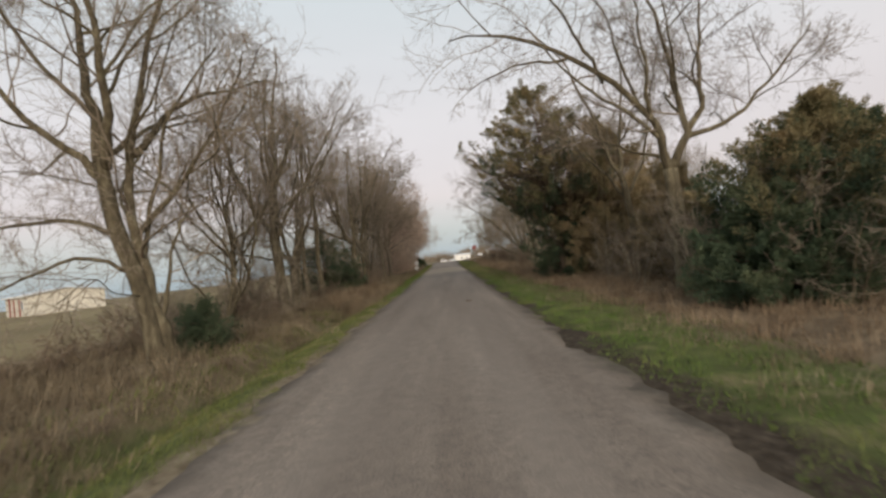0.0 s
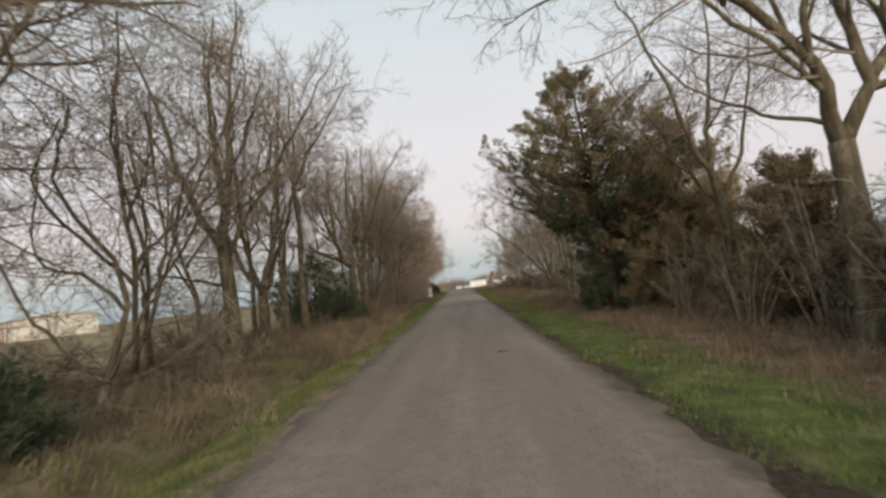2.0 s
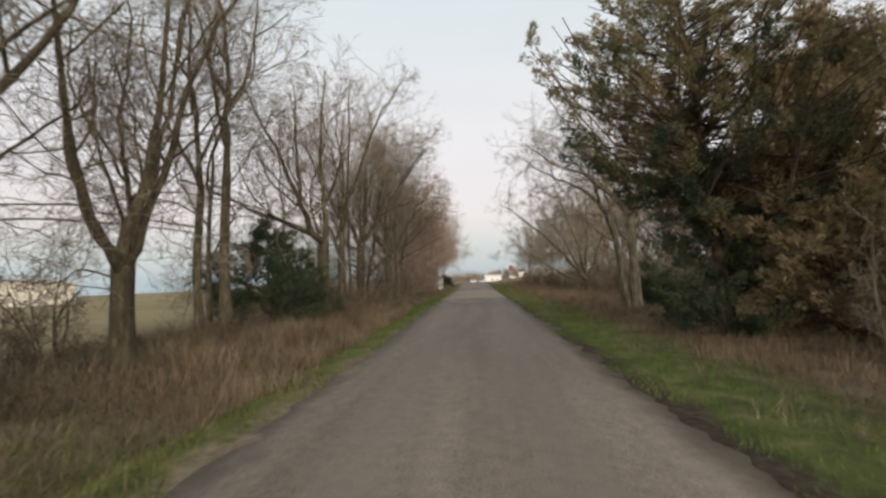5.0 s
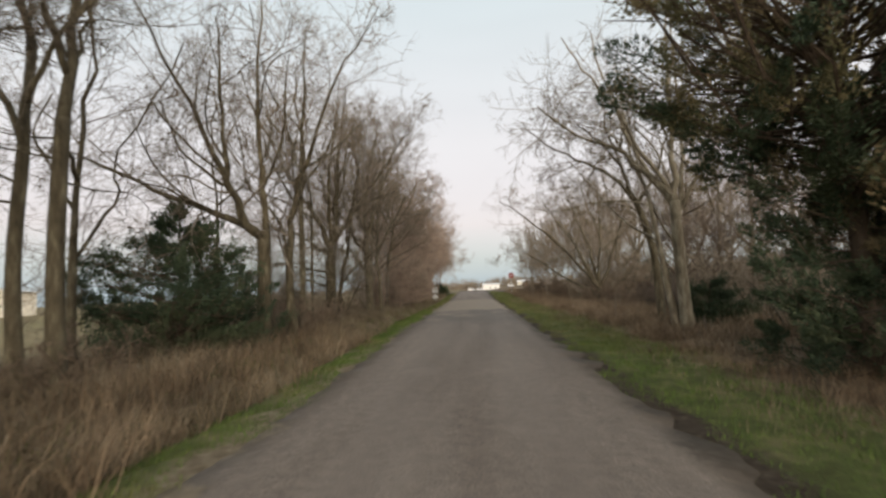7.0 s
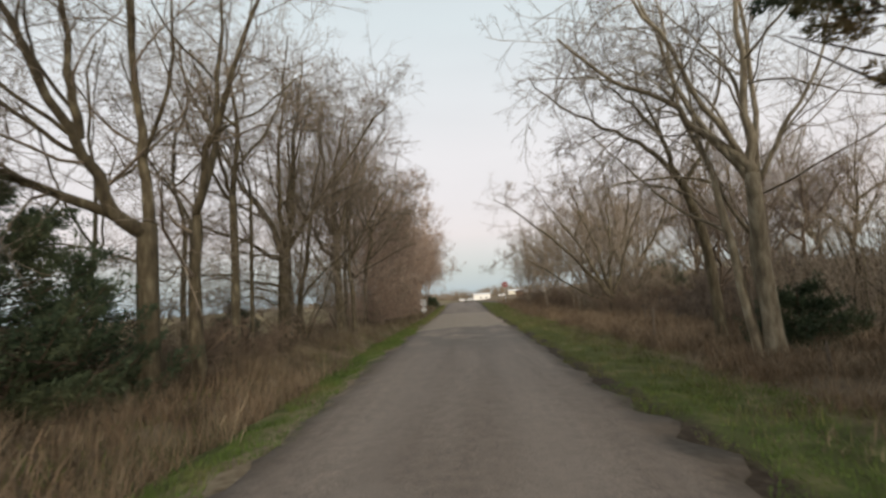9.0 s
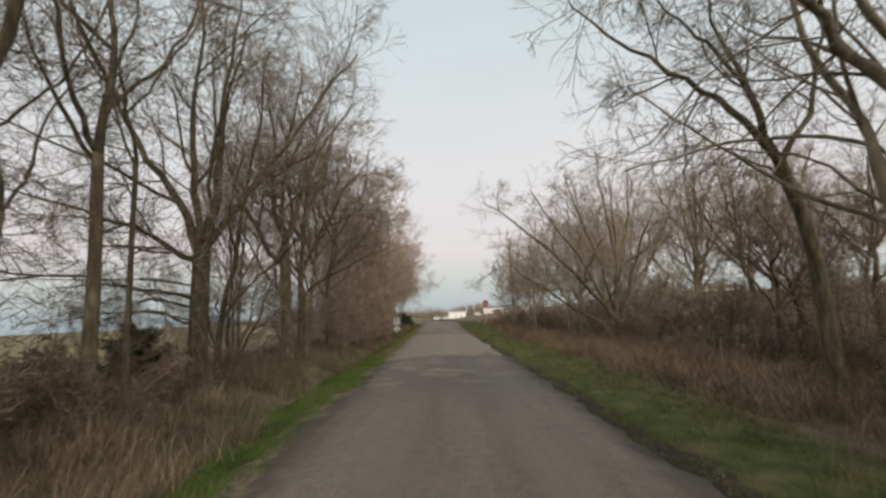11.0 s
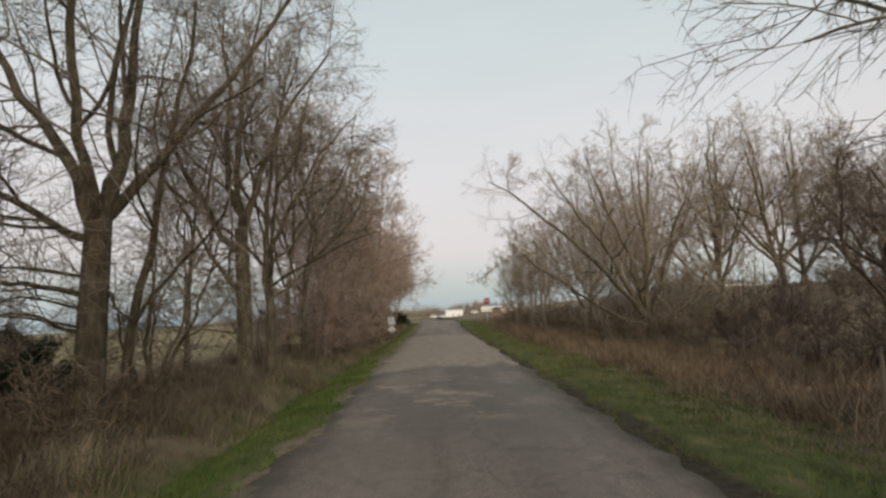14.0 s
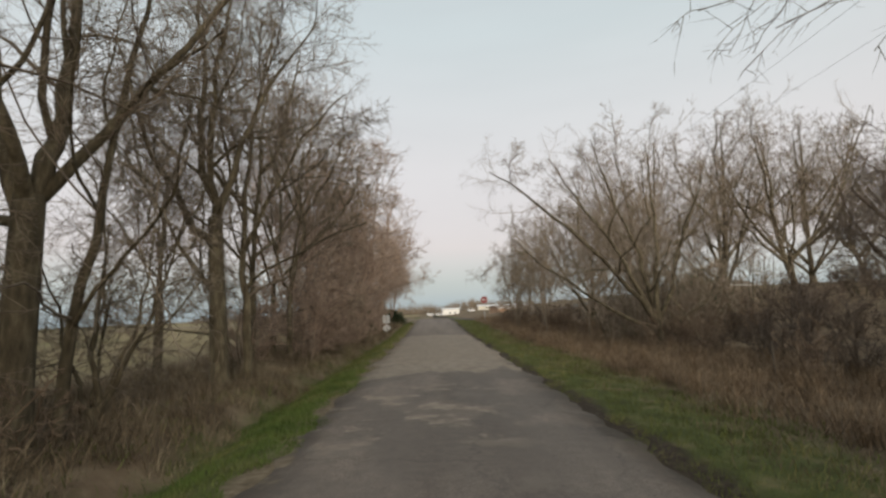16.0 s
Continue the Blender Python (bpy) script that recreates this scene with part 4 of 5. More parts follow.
for x, y, h, f, s, n, r0, sd in ((-6.3, 51.0, 11.0, 3.2, 2.4, 6, 0.14, 106), (-5.8, 53.6, 10.5, 2.6, 2.4, 6, 0.13, 107), (-6.9, 55.0, 11.0, 3.0, 2.4, 6, 0.14, 108)):
    auto_tree("bare_tree", G(x, y), h, f, s, n, r0, sd, "leafless grey-brown hedgerow tree with upright limbs", group="trees of the west hedgerow", dens=(6, 5, 5), sub=2, fine=1, rmin=0.004, low=3)
# the dense far hedgerow: trees of reddish twigs, repeated
hedge = []
for i, (h, f, s, n, sd) in enumerate(((11.5, 2.4, 2.6, 7, 91), (10.5, 1.6, 2.4, 7, 92), (9.5, 1.0, 2.4, 8, 93))):
    hedge.append(auto_tree("bare_tree", G(-6.0 - 0.4 * i, 57.2 + 2.2 * i), h, f, s, n, 0.14, sd, "dense leafless hedgerow tree with reddish twigs", group="trees of the west hedgerow", bark=TWIG_RED, twig=TWIG_RED, dens=(7, 5, 6), sub=1, fine=1, rmin=0.006))
shrubs = [bare_shrub("bare_shrub", G(-5.4 - 0.5 * i, 59.5 + 3.0 * i), 4.2, 1.7, 10, 95 + i, "dense reddish leafless thicket shrub", "hedgerow shrubs", bark=TWIG_RED, dens=(7, 5, 5), rmin=0.006) for i in range(2)]
rngH = np.random.default_rng(17)
for i in range(14):
    y = 64.0 + i * 2.85
    x = -6.3 + rngH.normal() * 0.5 - 0.012 * (y - 60) + (0.9 if i % 3 == 0 else 0)
    src = hedge[i % 3]
    copy_thing(src, pose(*G(x, y), 0, 0, rngH.random() * 360) @ Matrix.Scale(rngH.uniform(0.85, 1.08) * (1 - 0.10 * (y > 85)), 4))
for i in range(24):
    y = 51.5 + i * 1.95
    x = -5.4 + rngH.normal() * 0.4 - 0.014 * (y - 50) - 1.5 * (y > 64)
    copy_thing(shrubs[i % 2], pose(*G(x, y), 0, 0, rngH.random() * 360) @ Matrix.Scale(rngH.uniform(0.9, 1.5) * (0.75 if y > 64 else 1), 4))

# ---- trees on the east side ----
bare_tree("bare_oak", G(7.4, 16.0), ([(0.05, 0, -0.1), (0.02, 0, 2.0), (-0.05, 0, 3.6)], 0.25, 0.20), [
    ([(-0.05, 0, 3.5), (-0.25, -0.05, 4.2), (-0.5, -0.1, 5.05), (-1.7, 0, 6.4), (-3.3, 0, 7.5), (-4.8, 0, 8.0), (-6.0, 0, 8.0)], 0.16, 0.02),
    ([(-0.05, 0, 3.5), (0.35, 0, 4.6), (0.25, 0.1, 6.2), (-0.1, 0.2, 8.0), (-0.4, 0.2, 10.5)], 0.15, 0.02),
    ([(0.35, 0, 4.6), (0.9, 0.1, 5.6), (1.2, 0.2, 7.2), (1.5, 0.2, 9.4)], 0.11, 0.02),
    ([(-0.5, -0.1, 5.0), (-0.8, -0.6, 6.4), (-1.0, -1.0, 8.4)], 0.08, 0.02),
    ([(0.35, 0, 4.4), (1.7, 0, 4.9), (2.9, -0.2, 5.8), (4.1, -0.4, 7.2)], 0.08, 0.02),
    ([(-1.7, 0, 6.3), (-2.4, -0.4, 7.4), (-3.2, -0.8, 8.6), (-4.0, -1.0, 9.4)], 0.06, 0.015),
    ([(-0.2, 0, 3.9), (-1.2, 0.3, 4.3), (-2.2, 0.5, 5.0), (-3.0, 0.6, 5.9)], 0.05, 0.012),
    ([(-2.6, 0, 7.0), (-3.6, 0.3, 7.2), (-4.8, 0.5, 7.0), (-5.6, 0.6, 6.7)], 0.05, 0.012)],
    111, "large leafless oak with crooked mossy limbs over the road", "", dens=(7, 5, 5), sub=4, wander=0.22, up=0.0)
bare_tree("bare_tree", G(8.3, 21.7), ([(0, 0, -0.1), (-0.1, 0, 2.2), (-0.35, -0.1, 4.0)], 0.17, 0.13), [
    ([(-0.35, -0.1, 3.9), (-0.9, -0.15, 5.1), (-1.4, -0.2, 6.6), (-2.2, -0.3, 8.6), (-2.6, -0.3, 9.6)], 0.10, 0.02),
    ([(-0.35, -0.1, 4.0), (-0.1, 0, 5.6), (0.1, 0.1, 7.4), (0.2, 0.2, 10.0)], 0.11, 0.02),
    ([(-0.2, 0, 3.2), (-0.9, 0.4, 4.4), (-1.9, 0.7, 6.0), (-2.7, 0.9, 7.8)], 0.07, 0.015),
    ([(-0.2, 0, 3.4), (0.6, 0, 5.0), (1.2, 0.1, 7.0), (1.5, 0.2, 9.0)], 0.08, 0.015)],
    113, "slender leafless tree beside the big cedar", "", twig=TWIG, dens=(8, 6, 5))
cedar_tree("cedar_tree", G(6.8, 28.3), 10.2, [(0.3, 1.8), (1.5, 1.8), (2.4, 1.5), (3.3, 1.6), (4.2, 2.5), (5.0, 3.5), (5.8, 3.9), (6.8, 3.6), (7.8, 3.0), (8.8, 2.3), (9.6, 1.5), (10.3, 0.5)], 7, "large evergreen cedar with dark green and rusty sprays", n=520, sprays=40, leaf=0.15, lean=(-1.0, -0.1), gaps=0.68, two_tone=4.8, north=-0.3)
cedar_tree("cedar_tree", G(8.9, 27.2), 7.9, [(0.3, 1.6), (2.0, 2.4), (3.6, 2.5), (5.2, 2.0), (6.6, 1.2), (7.9, 0.15)], 8, "rusty green cedar behind the large one", material=CEDAR_BROWN, n=300, sprays=30, leaf=0.18, trunk_r=0.14)
cedar_tree("cedar_tree", G(9.6, 13.4), 4.4, [(0.1, 1.8), (1.2, 2.5), (2.6, 2.3), (3.8, 1.3), (4.5, 0.15)], 9, "broad dark cedar thicket beside the road", n=280, sprays=30, leaf=0.15, material=CEDAR, trunk_r=0.12, two_tone=2.9)
cedar_tree("cedar_tree", G(7.9, 12.6), 2.3, [(0.1, 1.4), (0.8, 1.8), (1.6, 1.4), (2.4, 0.2)], 10, "low dark green cedar at the edge of the grass", n=200, sprays=35, leaf=0.12, material=CEDAR_GREEN, category="shrub", trunk_r=0.06)
cedar_tree("cedar_tree", G(12.2, 16.5), 5.2, [(0.1, 1.8), (2.0, 2.6), (3.4, 2.2), (4.5, 1.2), (5.2, 0.15)], 12, "brownish cedar behind the oak", material=CEDAR, two_tone=2.6, n=250, sprays=35, leaf=0.17, trunk_r=0.12)
cedar_tree("cedar_tree", G(9.4, 20.6), 4.3, [(0.1, 1.1), (1.6, 1.5), (3.0, 1.1), (4.3, 0.15)], 13, "brownish cedar under bare branches", material=CEDAR_BROWN, n=180, sprays=35, leaf=0.15, trunk_r=0.09)
thicket = []
for x, y, h, s, sd in ((7.4, 14.4, 3.6, 1.6, 121), (8.6, 18.6, 3.8, 1.7, 122), (7.4, 19.8, 2.6, 1.3, 123), (9.4, 10.8, 3.6, 1.6, 124), (10.6, 18.2, 4.4, 1.8, 125), (7.6, 24.2, 3.0, 1.4, 126), (9.2, 23.4, 3.8, 1.6, 127), (10.5, 31.5, 4.0, 1.8, 128), (9.0, 33.6, 3.2, 1.6, 129), (11.5, 36.5, 4.6, 2.0, 130)):
    thicket.append(bare_shrub("bare_shrub", G(x, y), h, s, 10, sd, "tangled leafless grey-brown roadside shrub", "roadside thicket", bark=BARK if x > 8.8 else BARK_PALE, twig=TWIG, dens=(5, 4, 5)))
for i, (x, y, sc, a) in enumerate(((8.8, 38.6, 0.75, 20), (10.5, 40.5, 1.0, 75), (13.5, 41.5, 1.1, 140), (12.5, 33.0, 1.25, 200), (9.9, 37.4, 0.95, 260), (11.6, 39.2, 1.1, 320), (12.8, 37.0, 1.2, 45), (14.6, 39.0, 1.3, 100), (11.0, 43.0, 0.9, 170), (15.5, 43.5, 1.2, 230), (14.0, 35.0, 1.3, 290), (8.4, 11.6, 0.8, 15), (8.9, 15.2, 0.95, 85), (7.9, 16.8, 0.85, 155))):
    copy_thing(thicket[7 + i % 3], pose(*G(x, y), 0, 0, a) @ Matrix.Scale(sc, 4))
bare_tree("bare_tree", G(6.8, 35.7), ([(0, 0, -0.1), (-0.15, -0.1, 2.0), (-0.3, -0.35, 4.0)], 0.20, 0.15), [
    ([(-0.3, -0.35, 3.9), (-0.8, -0.1, 4.8), (-1.2, 0.3, 5.6), (-1.8, 0.2, 7.4), (-2.4, 0, 9.6)], 0.12, 0.02),
    ([(-0.3, -0.35, 3.8), (-1.1, -0.1, 5.0), (-2.3, -0.6, 5.7), (-3.5, -1.0, 6.2), (-4.4, -1.4, 6.8)], 0.10, 0.02),
    ([(-0.3, -0.35, 4.0), (-0.2, -0.4, 5.6), (-0.2, -0.3, 7.6), (-0.1, -0.2, 11.0)], 0.13, 0.02),
    ([(0.12, 0.1, -0.1), (0.05, 0.1, 2.4), (0.15, 0.1, 4.4), (0.3, 0.2, 7.0), (0.2, 0.3, 10.4)], 0.15, 0.02),
    ([(-0.25, 0.15, -0.1), (-0.45, 0.2, 2.4), (-0.75, 0.3, 4.2), (-1.2, 0.6, 6.2), (-1.5, 0.8, 9.0)], 0.13, 0.02),
    ([(0.1, 0.1, 3.6), (0.6, -0.1, 4.8), (1.3, -0.3, 6.2), (2.0, -0.5, 8.0)], 0.08, 0.015),
    ([(-0.5, -0.2, 4.4), (-1.6, -0.5, 6.0), (-2.7, -0.9, 7.6), (-3.6, -1.3, 8.9)], 0.08, 0.015)],
    115, "pale-barked leafless tree with several trunks from one foot", "", bark=BARK_PALE, twig=TWIG_PALE, dens=(6, 5, 4), sub=3, up=-0.015, wander=0.2)
bare_tree("bare_tree", G(7.0, 38.4), ([(0, 0, -0.1), (-0.08, 0, 1.5), (-0.28, -0.1, 3.0), (-0.75, -0.2, 4.5)], 0.15, 0.11), [
    ([(-0.7, -0.2, 4.35), (-1.25, -0.3, 5.05), (-1.85, -0.5, 5.5), (-2.6, -0.8, 5.75), (-3.4, -1.0, 6.1), (-4.1, -1.1, 6.7), (-4.8, -1.2, 7.3)], 0.085, 0.012),
    ([(-0.75, -0.2, 4.4), (-1.15, -0.25, 5.6), (-1.55, -0.2, 6.8), (-1.7, 0.0, 8.6)], 0.095, 0.015),
    ([(-1.2, -0.25, 5.8), (-1.9, -0.4, 6.5), (-2.7, -0.5, 7.2), (-3.4, -0.6, 8.2)], 0.05, 0.012),
    ([(-1.85, -0.5, 5.5), (-2.3, -0.7, 5.35), (-2.7, -0.9, 4.8), (-2.9, -1.1, 4.2)], 0.03, 0.008),
    ([(-0.6, -0.15, 4.0), (-1.1, -0.4, 4.25), (-1.8, -0.7, 4.35), (-2.2, -1.0, 4.1)], 0.03, 0.008),
    ([(-0.7, -0.2, 4.4), (0.1, 0.0, 5.6), (0.7, 0.2, 7.4), (1.0, 0.4, 9.2)], 0.07, 0.015)],
    117, "leaning leafless tree with a long limb over the road", "", dens=(7, 5, 4), sub=2, ratio=(0.3, 0.55), up=-0.02, wander=0.26)
cedar_tree("cedar_bush", G(7.9, 36.6), 1.5, [(0.05, 0.8), (0.6, 1.1), (1.1, 0.7), (1.55, 0.1)], 19, "small dark cedar bush at the foot of the thicket", n=70, sprays=18, leaf=0.11, material=CEDAR_GREEN, category="shrub", trunk_r=0.03)
for x, y, h, f, s, n, r0, sd in ((10.0, 44.4, 4.9, 1.4, 1.4, 6, 0.13, 141), (13.6, 48.4, 5.2, 1.6, 1.6, 6, 0.13, 142), (13.6, 45.0, 6.0, 2.0, 1.8, 5, 0.13, 143), (12.2, 46.6, 4.6, 1.4, 1.5, 6, 0.12, 145)):
    auto_tree("bare_tree", G(x, y), h, f, s, n, r0, sd, "twisted leafless dark tree in brush", group="trees of the east bank", bark=BARK_DARK, twig=TWIG_DARK, dens=(7, 6, 5))
bare_tree("bare_tree", G(8.6, 54.4), ([(0, 0, -0.1), (0.0, 0, 0.7), (0.0, 0, 1.2)], 0.20, 0.17), [
    ([(0, 0, 1.0), (-1.4, -0.2, 2.6), (-3.2, -0.4, 4.4), (-5.4, -0.6, 6.2), (-6.6, -0.8, 7.2)], 0.13, 0.018),
    ([(0, 0, 1.1), (-1.0, 0.1, 3.2), (-2.4, 0.2, 5.6), (-4.0, 0.2, 8.0)], 0.13, 0.018),
    ([(0, 0, 1.1), (-0.5, 0.1, 3.6), (-1.3, 0.2, 6.4), (-2.2, 0.2, 8.8)], 0.13, 0.018),
    ([(0, 0, 1.1), (0.2, 0.2, 3.8), (0.3, 0.4, 6.4), (0.2, 0.5, 8.6)], 0.13, 0.018),
    ([(0, 0, 1.1), (1.0, 0.2, 3.0), (1.7, 0.3, 5.2), (2.4, 0.3, 7.2)], 0.13, 0.018),
    ([(0, 0, 0.9), (-2.0, -0.4, 1.8), (-4.2, -0.8, 3.2), (-6.0, -1.0, 4.6)], 0.08, 0.012),
    ([(0, 0, 0.9), (1.6, -0.3, 1.8), (2.6, -0.4, 3.4)], 0.07, 0.012)],
    151, "wide leafless tree whose limbs fan out from a low fork", "trees of the east bank", dens=(8, 6, 5), sub=3, ratio=(0.25, 0.5))
far_a = auto_tree("bare_tree", G(20.8, 70.6), 13.4, 0.9, 4.8, 9, 0.32, 161, "tall leafless tree on the brown bank", group="trees of the east bank", dens=(7, 5, 4), sub=3, up=0.06, fine=0, rmin=0.0055)
far_b = auto_tree("bare_tree", G(23.4, 67.2), 12.4, 0.7, 5.0, 9, 0.32, 162, "tall leafless tree on the brown bank", group="trees of the east bank", dens=(7, 5, 4), sub=3, up=0.06, fine=0, rmin=0.0055)
for x, y, s, a in ((14.0, 67.5, 1.02, 40), (12.0, 74.0, 0.9, 140), (17.5, 78.0, 0.95, 220), (27.5, 71.0, 0.95, 80), (31.0, 66.0, 0.85, 190), (34.0, 74.0, 0.9, 10), (26.0, 80.0, 0.9, 300)):
    copy_thing(far_a if a % 80 == 0 else far_b, pose(*G(x, y), 0, 0, a) @ Matrix.Scale(s, 4))
slim = auto_tree("bare_tree", G(6.6, 66.0), 8.0, 0.5, 1.5, 6, 0.06, 171, "slender leafless sapling with upright branches", group="saplings by the end of the lane", bark=TWIG, twig=TWIG, dens=(8, 5, 4), up=0.16, ratio=(0.22, 0.42), sub=0, fine=1, rmin=0.005, crook=0.05)
for x, y, s, a in ((7.4, 70.0, 1.0, 50), (5.9, 72.5, 0.9, 120), (8.2, 74.5, 1.05, 200), (6.4, 77.0, 0.95, 260), (9.4, 63.5, 0.95, 20), (10.4, 67.0, 1.1, 310), (7.6, 60.5, 0.8, 150), (11.0, 60.0, 0.95, 95), (8.8, 80.0, 1.05, 75), (10.2, 84.0, 1.1, 170), (12.2, 78.0, 1.1, 330), (6.9, 82.5, 0.9, 35), (13.5, 72.0, 1.2, 110), (9.0, 90.0, 1.0, 5), (12.0, 92.0, 1.1, 250)):
    copy_thing(slim, pose(*G(x, y), 0, 0, a) @ Matrix.Scale(s, 4))
for x, y, s, a in ((8.3, 55.6, 0.85, 30), (10.2, 56.2, 1.2, 90), (9.4, 58.0, 1.35, 160), (11.4, 57.8, 1.3, 220), (12.8, 59.5, 1.35, 280), (8.0, 57.6, 1.0, 340), (14.2, 61.5, 1.4, 60), (11.8, 62.5, 1.5, 130), (17.0, 62.0, 1.2, 200), (19.5, 64.0, 1.2, 250), (22.5, 61.0, 1.1, 310), (26.0, 63.0, 1.2, 20)):
    copy_thing(thicket[7 + int(a) % 3], pose(*G(x, y), 0, 0, a) @ Matrix.Scale(s, 4))
cedar_tree("cedar_bush", G(16.0, 66.0), 2.6, [(0.1, 1.3), (1.0, 1.7), (2.0, 1.1), (2.7, 0.1)], 14, "small dark cedar on the bank", n=150, sprays=14, leaf=0.2, material=CEDAR_GREEN, category="shrub", trunk_r=0.06)
brush = bare_shrub("bare_shrub", G(11.5, 56.5), 2.6, 1.9, 9, 181, "low brown leafless brush on the bank", "brush of the east bank", bark=TWIG_BROWN, twig=TWIG_BROWN, dens=(6, 4, 4), rmin=0.0055)
brush_grey = bare_shrub("bare_shrub", G(12.6, 52.0), 2.2, 2.0, 10, 183, "low grey leafless brush on the bank", "brush of the east bank", bark=TWIG_DARK, twig=TWIG_DARK, dens=(6, 4, 5), rmin=0.0045)
rngB = np.random.default_rng(29)
for i in range(58):
    x, y = (rngB.uniform(8.0, 14.5), rngB.uniform(41, 60)) if i < 34 else (rngB.uniform(8.0, 22), rngB.uniform(46, 82))
    copy_thing(brush if x < 9 or i % 5 == 0 else brush_grey, pose(*G(x, y), 0, 0, rngB.random() * 360) @ Matrix.Scale(rngB.uniform(0.38, 0.72), 4))

tangle = bare_shrub("bare_shrub", G(-7.4, 22.6), 1.3, 1.2, 9, 185, "low tangled brown brush among the hedgerow trunks", "hedgerow brush", bark=TWIG_BROWN, twig=TWIG_BROWN, dens=(6, 5, 4), r0=0.006, rmin=0.0028)
for i in range(24):
    x, y = rngB.uniform(-8.4, -5.6), 10.5 + i * 1.5 + rngB.normal() * 0.4
    if 41.5 < y < 48.5:
        continue
    copy_thing(tangle, pose(*G(x, y), 0, 0, rngB.random() * 360) @ Matrix.Scale(rngB.uniform(0.6, 1.2), 4))
for i in range(14):
    x, y = rngB.uniform(-9.0, -5.5), 33.6 + i * 0.58 + rngB.normal() * 0.2
    copy_thing(tangle, pose(*G(x, y), 0, 0, rngB.random() * 360) @ Matrix.Scale(rngB.uniform(0.8, 1.35), 4))
for i in range(16):
    x, y = rngB.uniform(6.4, 11.5), rngB.uniform(62, 94)
    copy_thing(brush, pose(*G(x, y), 0, 0, rngB.random() * 360) @ Matrix.Scale(rngB.uniform(0.6, 1.1), 4))
for i in range(16):
    x, y = rngB.uniform(13.5, 25), rngB.uniform(50, 66)
    copy_thing(brush_grey, pose(*G(x, y), 0, 0, rngB.random() * 360) @ Matrix.Scale(rngB.uniform(0.7, 1.05), 4))

# ---- grass ----
def blades(name, xs, ys, height, width, bend, seed, material, label, height_short=False):
    """Blades that lean and curve, one mesh."""
    rng = np.random.default_rng(seed)
    n = len(xs)
    h = height[:, None] if isinstance(height, np.ndarray) else np.full((n, 1), height)
    h = h * rng.uniform(0.55, 1.2, (n, 1))
    a = rng.random(n) * 2 * np.pi
    bend = bend * rng.uniform(0.7, 1.5, (n, 1))
    d = np.column_stack([np.cos(a), np.sin(a), np.zeros(n)])
    s = np.column_stack([-np.sin(a + 0.6), np.cos(a + 0.6), np.zeros(n)]) * width * rng.uniform(0.6, 1.4, (n, 1))
    b = bend * rng.uniform(0.2, 1.5, (n, 1))
    p = np.column_stack([xs, ys, ground_z(xs, ys) - 0.02])
    up = np.array([0, 0, 1.0])
    mid = p + up * h * 0.55 + d * h * b * 0.35
    tip = p + up * h * np.sqrt(np.clip(1 - (b * 0.7) ** 2, 0.1, 1)) + d * h * b
    V = np.stack([p - s, p + s, mid + s * 0.8, mid - s * 0.8, tip], 1).reshape(-1, 3)
    i = np.arange(n)[:, None] * 5
    if height_short:
        V, i = np.stack([p - s * 1.3, p + s * 1.3, tip], 1).reshape(-1, 3), np.arange(n)[:, None] * 3
        faces = [i + np.array([0, 1, 2])]
    else:
        faces = [i + np.array([0, 1, 2, 3]), i + np.array([3, 2, 4])]
    ob = new(name, mesh_of(name, V, faces, material, False))
    return tagged(ob, label, "grass", kind="stuff")


def scatter(seed, n, off0, off1, y0, y1, clump=0.0):
    rng = np.random.default_rng(seed)
    if clump:
        m = n // 26
        cy = rng.uniform(y0, y1, m)
        co = rng.uniform(off0, off1, m)
        j = rng.integers(0, m, n)
        y, off, grp = cy[j] + rng.normal(size=n) * clump, co[j] + rng.normal(size=n) * clump, rng.uniform(0.35, 1.25, m)[j]
    else:
        y, off, grp = rng.uniform(y0, y1, n), rng.uniform(off0, off1, n), np.ones(n)
    off = off + 0.22 * np.sin(1.3 * y + seed) + 0.14 * np.sin(3.7 * y + 2 * seed)      # an uneven edge
    return AXIS[0] + AXIS[1] * (y - AXIS[2]) + off, y, grp


TAN, BROWN = "tall dead tan grass along the roadside", "tall dead brown grass on the bank"
for sd, n, a, b, y0, y1, h, w, m_, lb in (
        (1, 26000, -9.0, -4.9, 3, 22, 0.52, 0.0042, DRY, TAN), (2, 36000, -9.0, -4.9, 20, 66, 0.55, 0.005, DRY, TAN), (3, 15000, -9.0, -4.2, 65, 100, 0.7, 0.008, DRY, TAN),
        (7, 9000, -5.0, -3.8, 3, 21, 0.27, 0.0042, DRY, "low dead tan grass in the ditch"), (8, 7000, -5.2, -3.0, 21, 36, 0.62, 0.0045, DRY_BROWN, "tall dead reddish grass beside the ditch"), (10, 7000, -5.2, -2.9, 20, 37, 0.52, 0.0045, DRY, "dead tan grass beside the ditch"), (9, 17000, -5.4, -3.9, 35, 66, 0.38, 0.005, DRY, "low dead tan grass in the ditch"),
        (4, 26000, 4.6, 9.0, 5, 34, 0.38, 0.0042, DRY_BROWN, BROWN), (5, 44000, 4.8, 10.0, 33, 66, 0.55, 0.0055, DRY_BROWN, BROWN), (6, 14000, 5.0, 12, 65, 100, 0.7, 0.008, DRY_BROWN, BROWN)):
    x, y, g = scatter(sd, n, a, b, y0, y1, 0.14)
    blades("dry_grass", x, y, h * g, w, 0.8, 40 + sd, m_, lb)
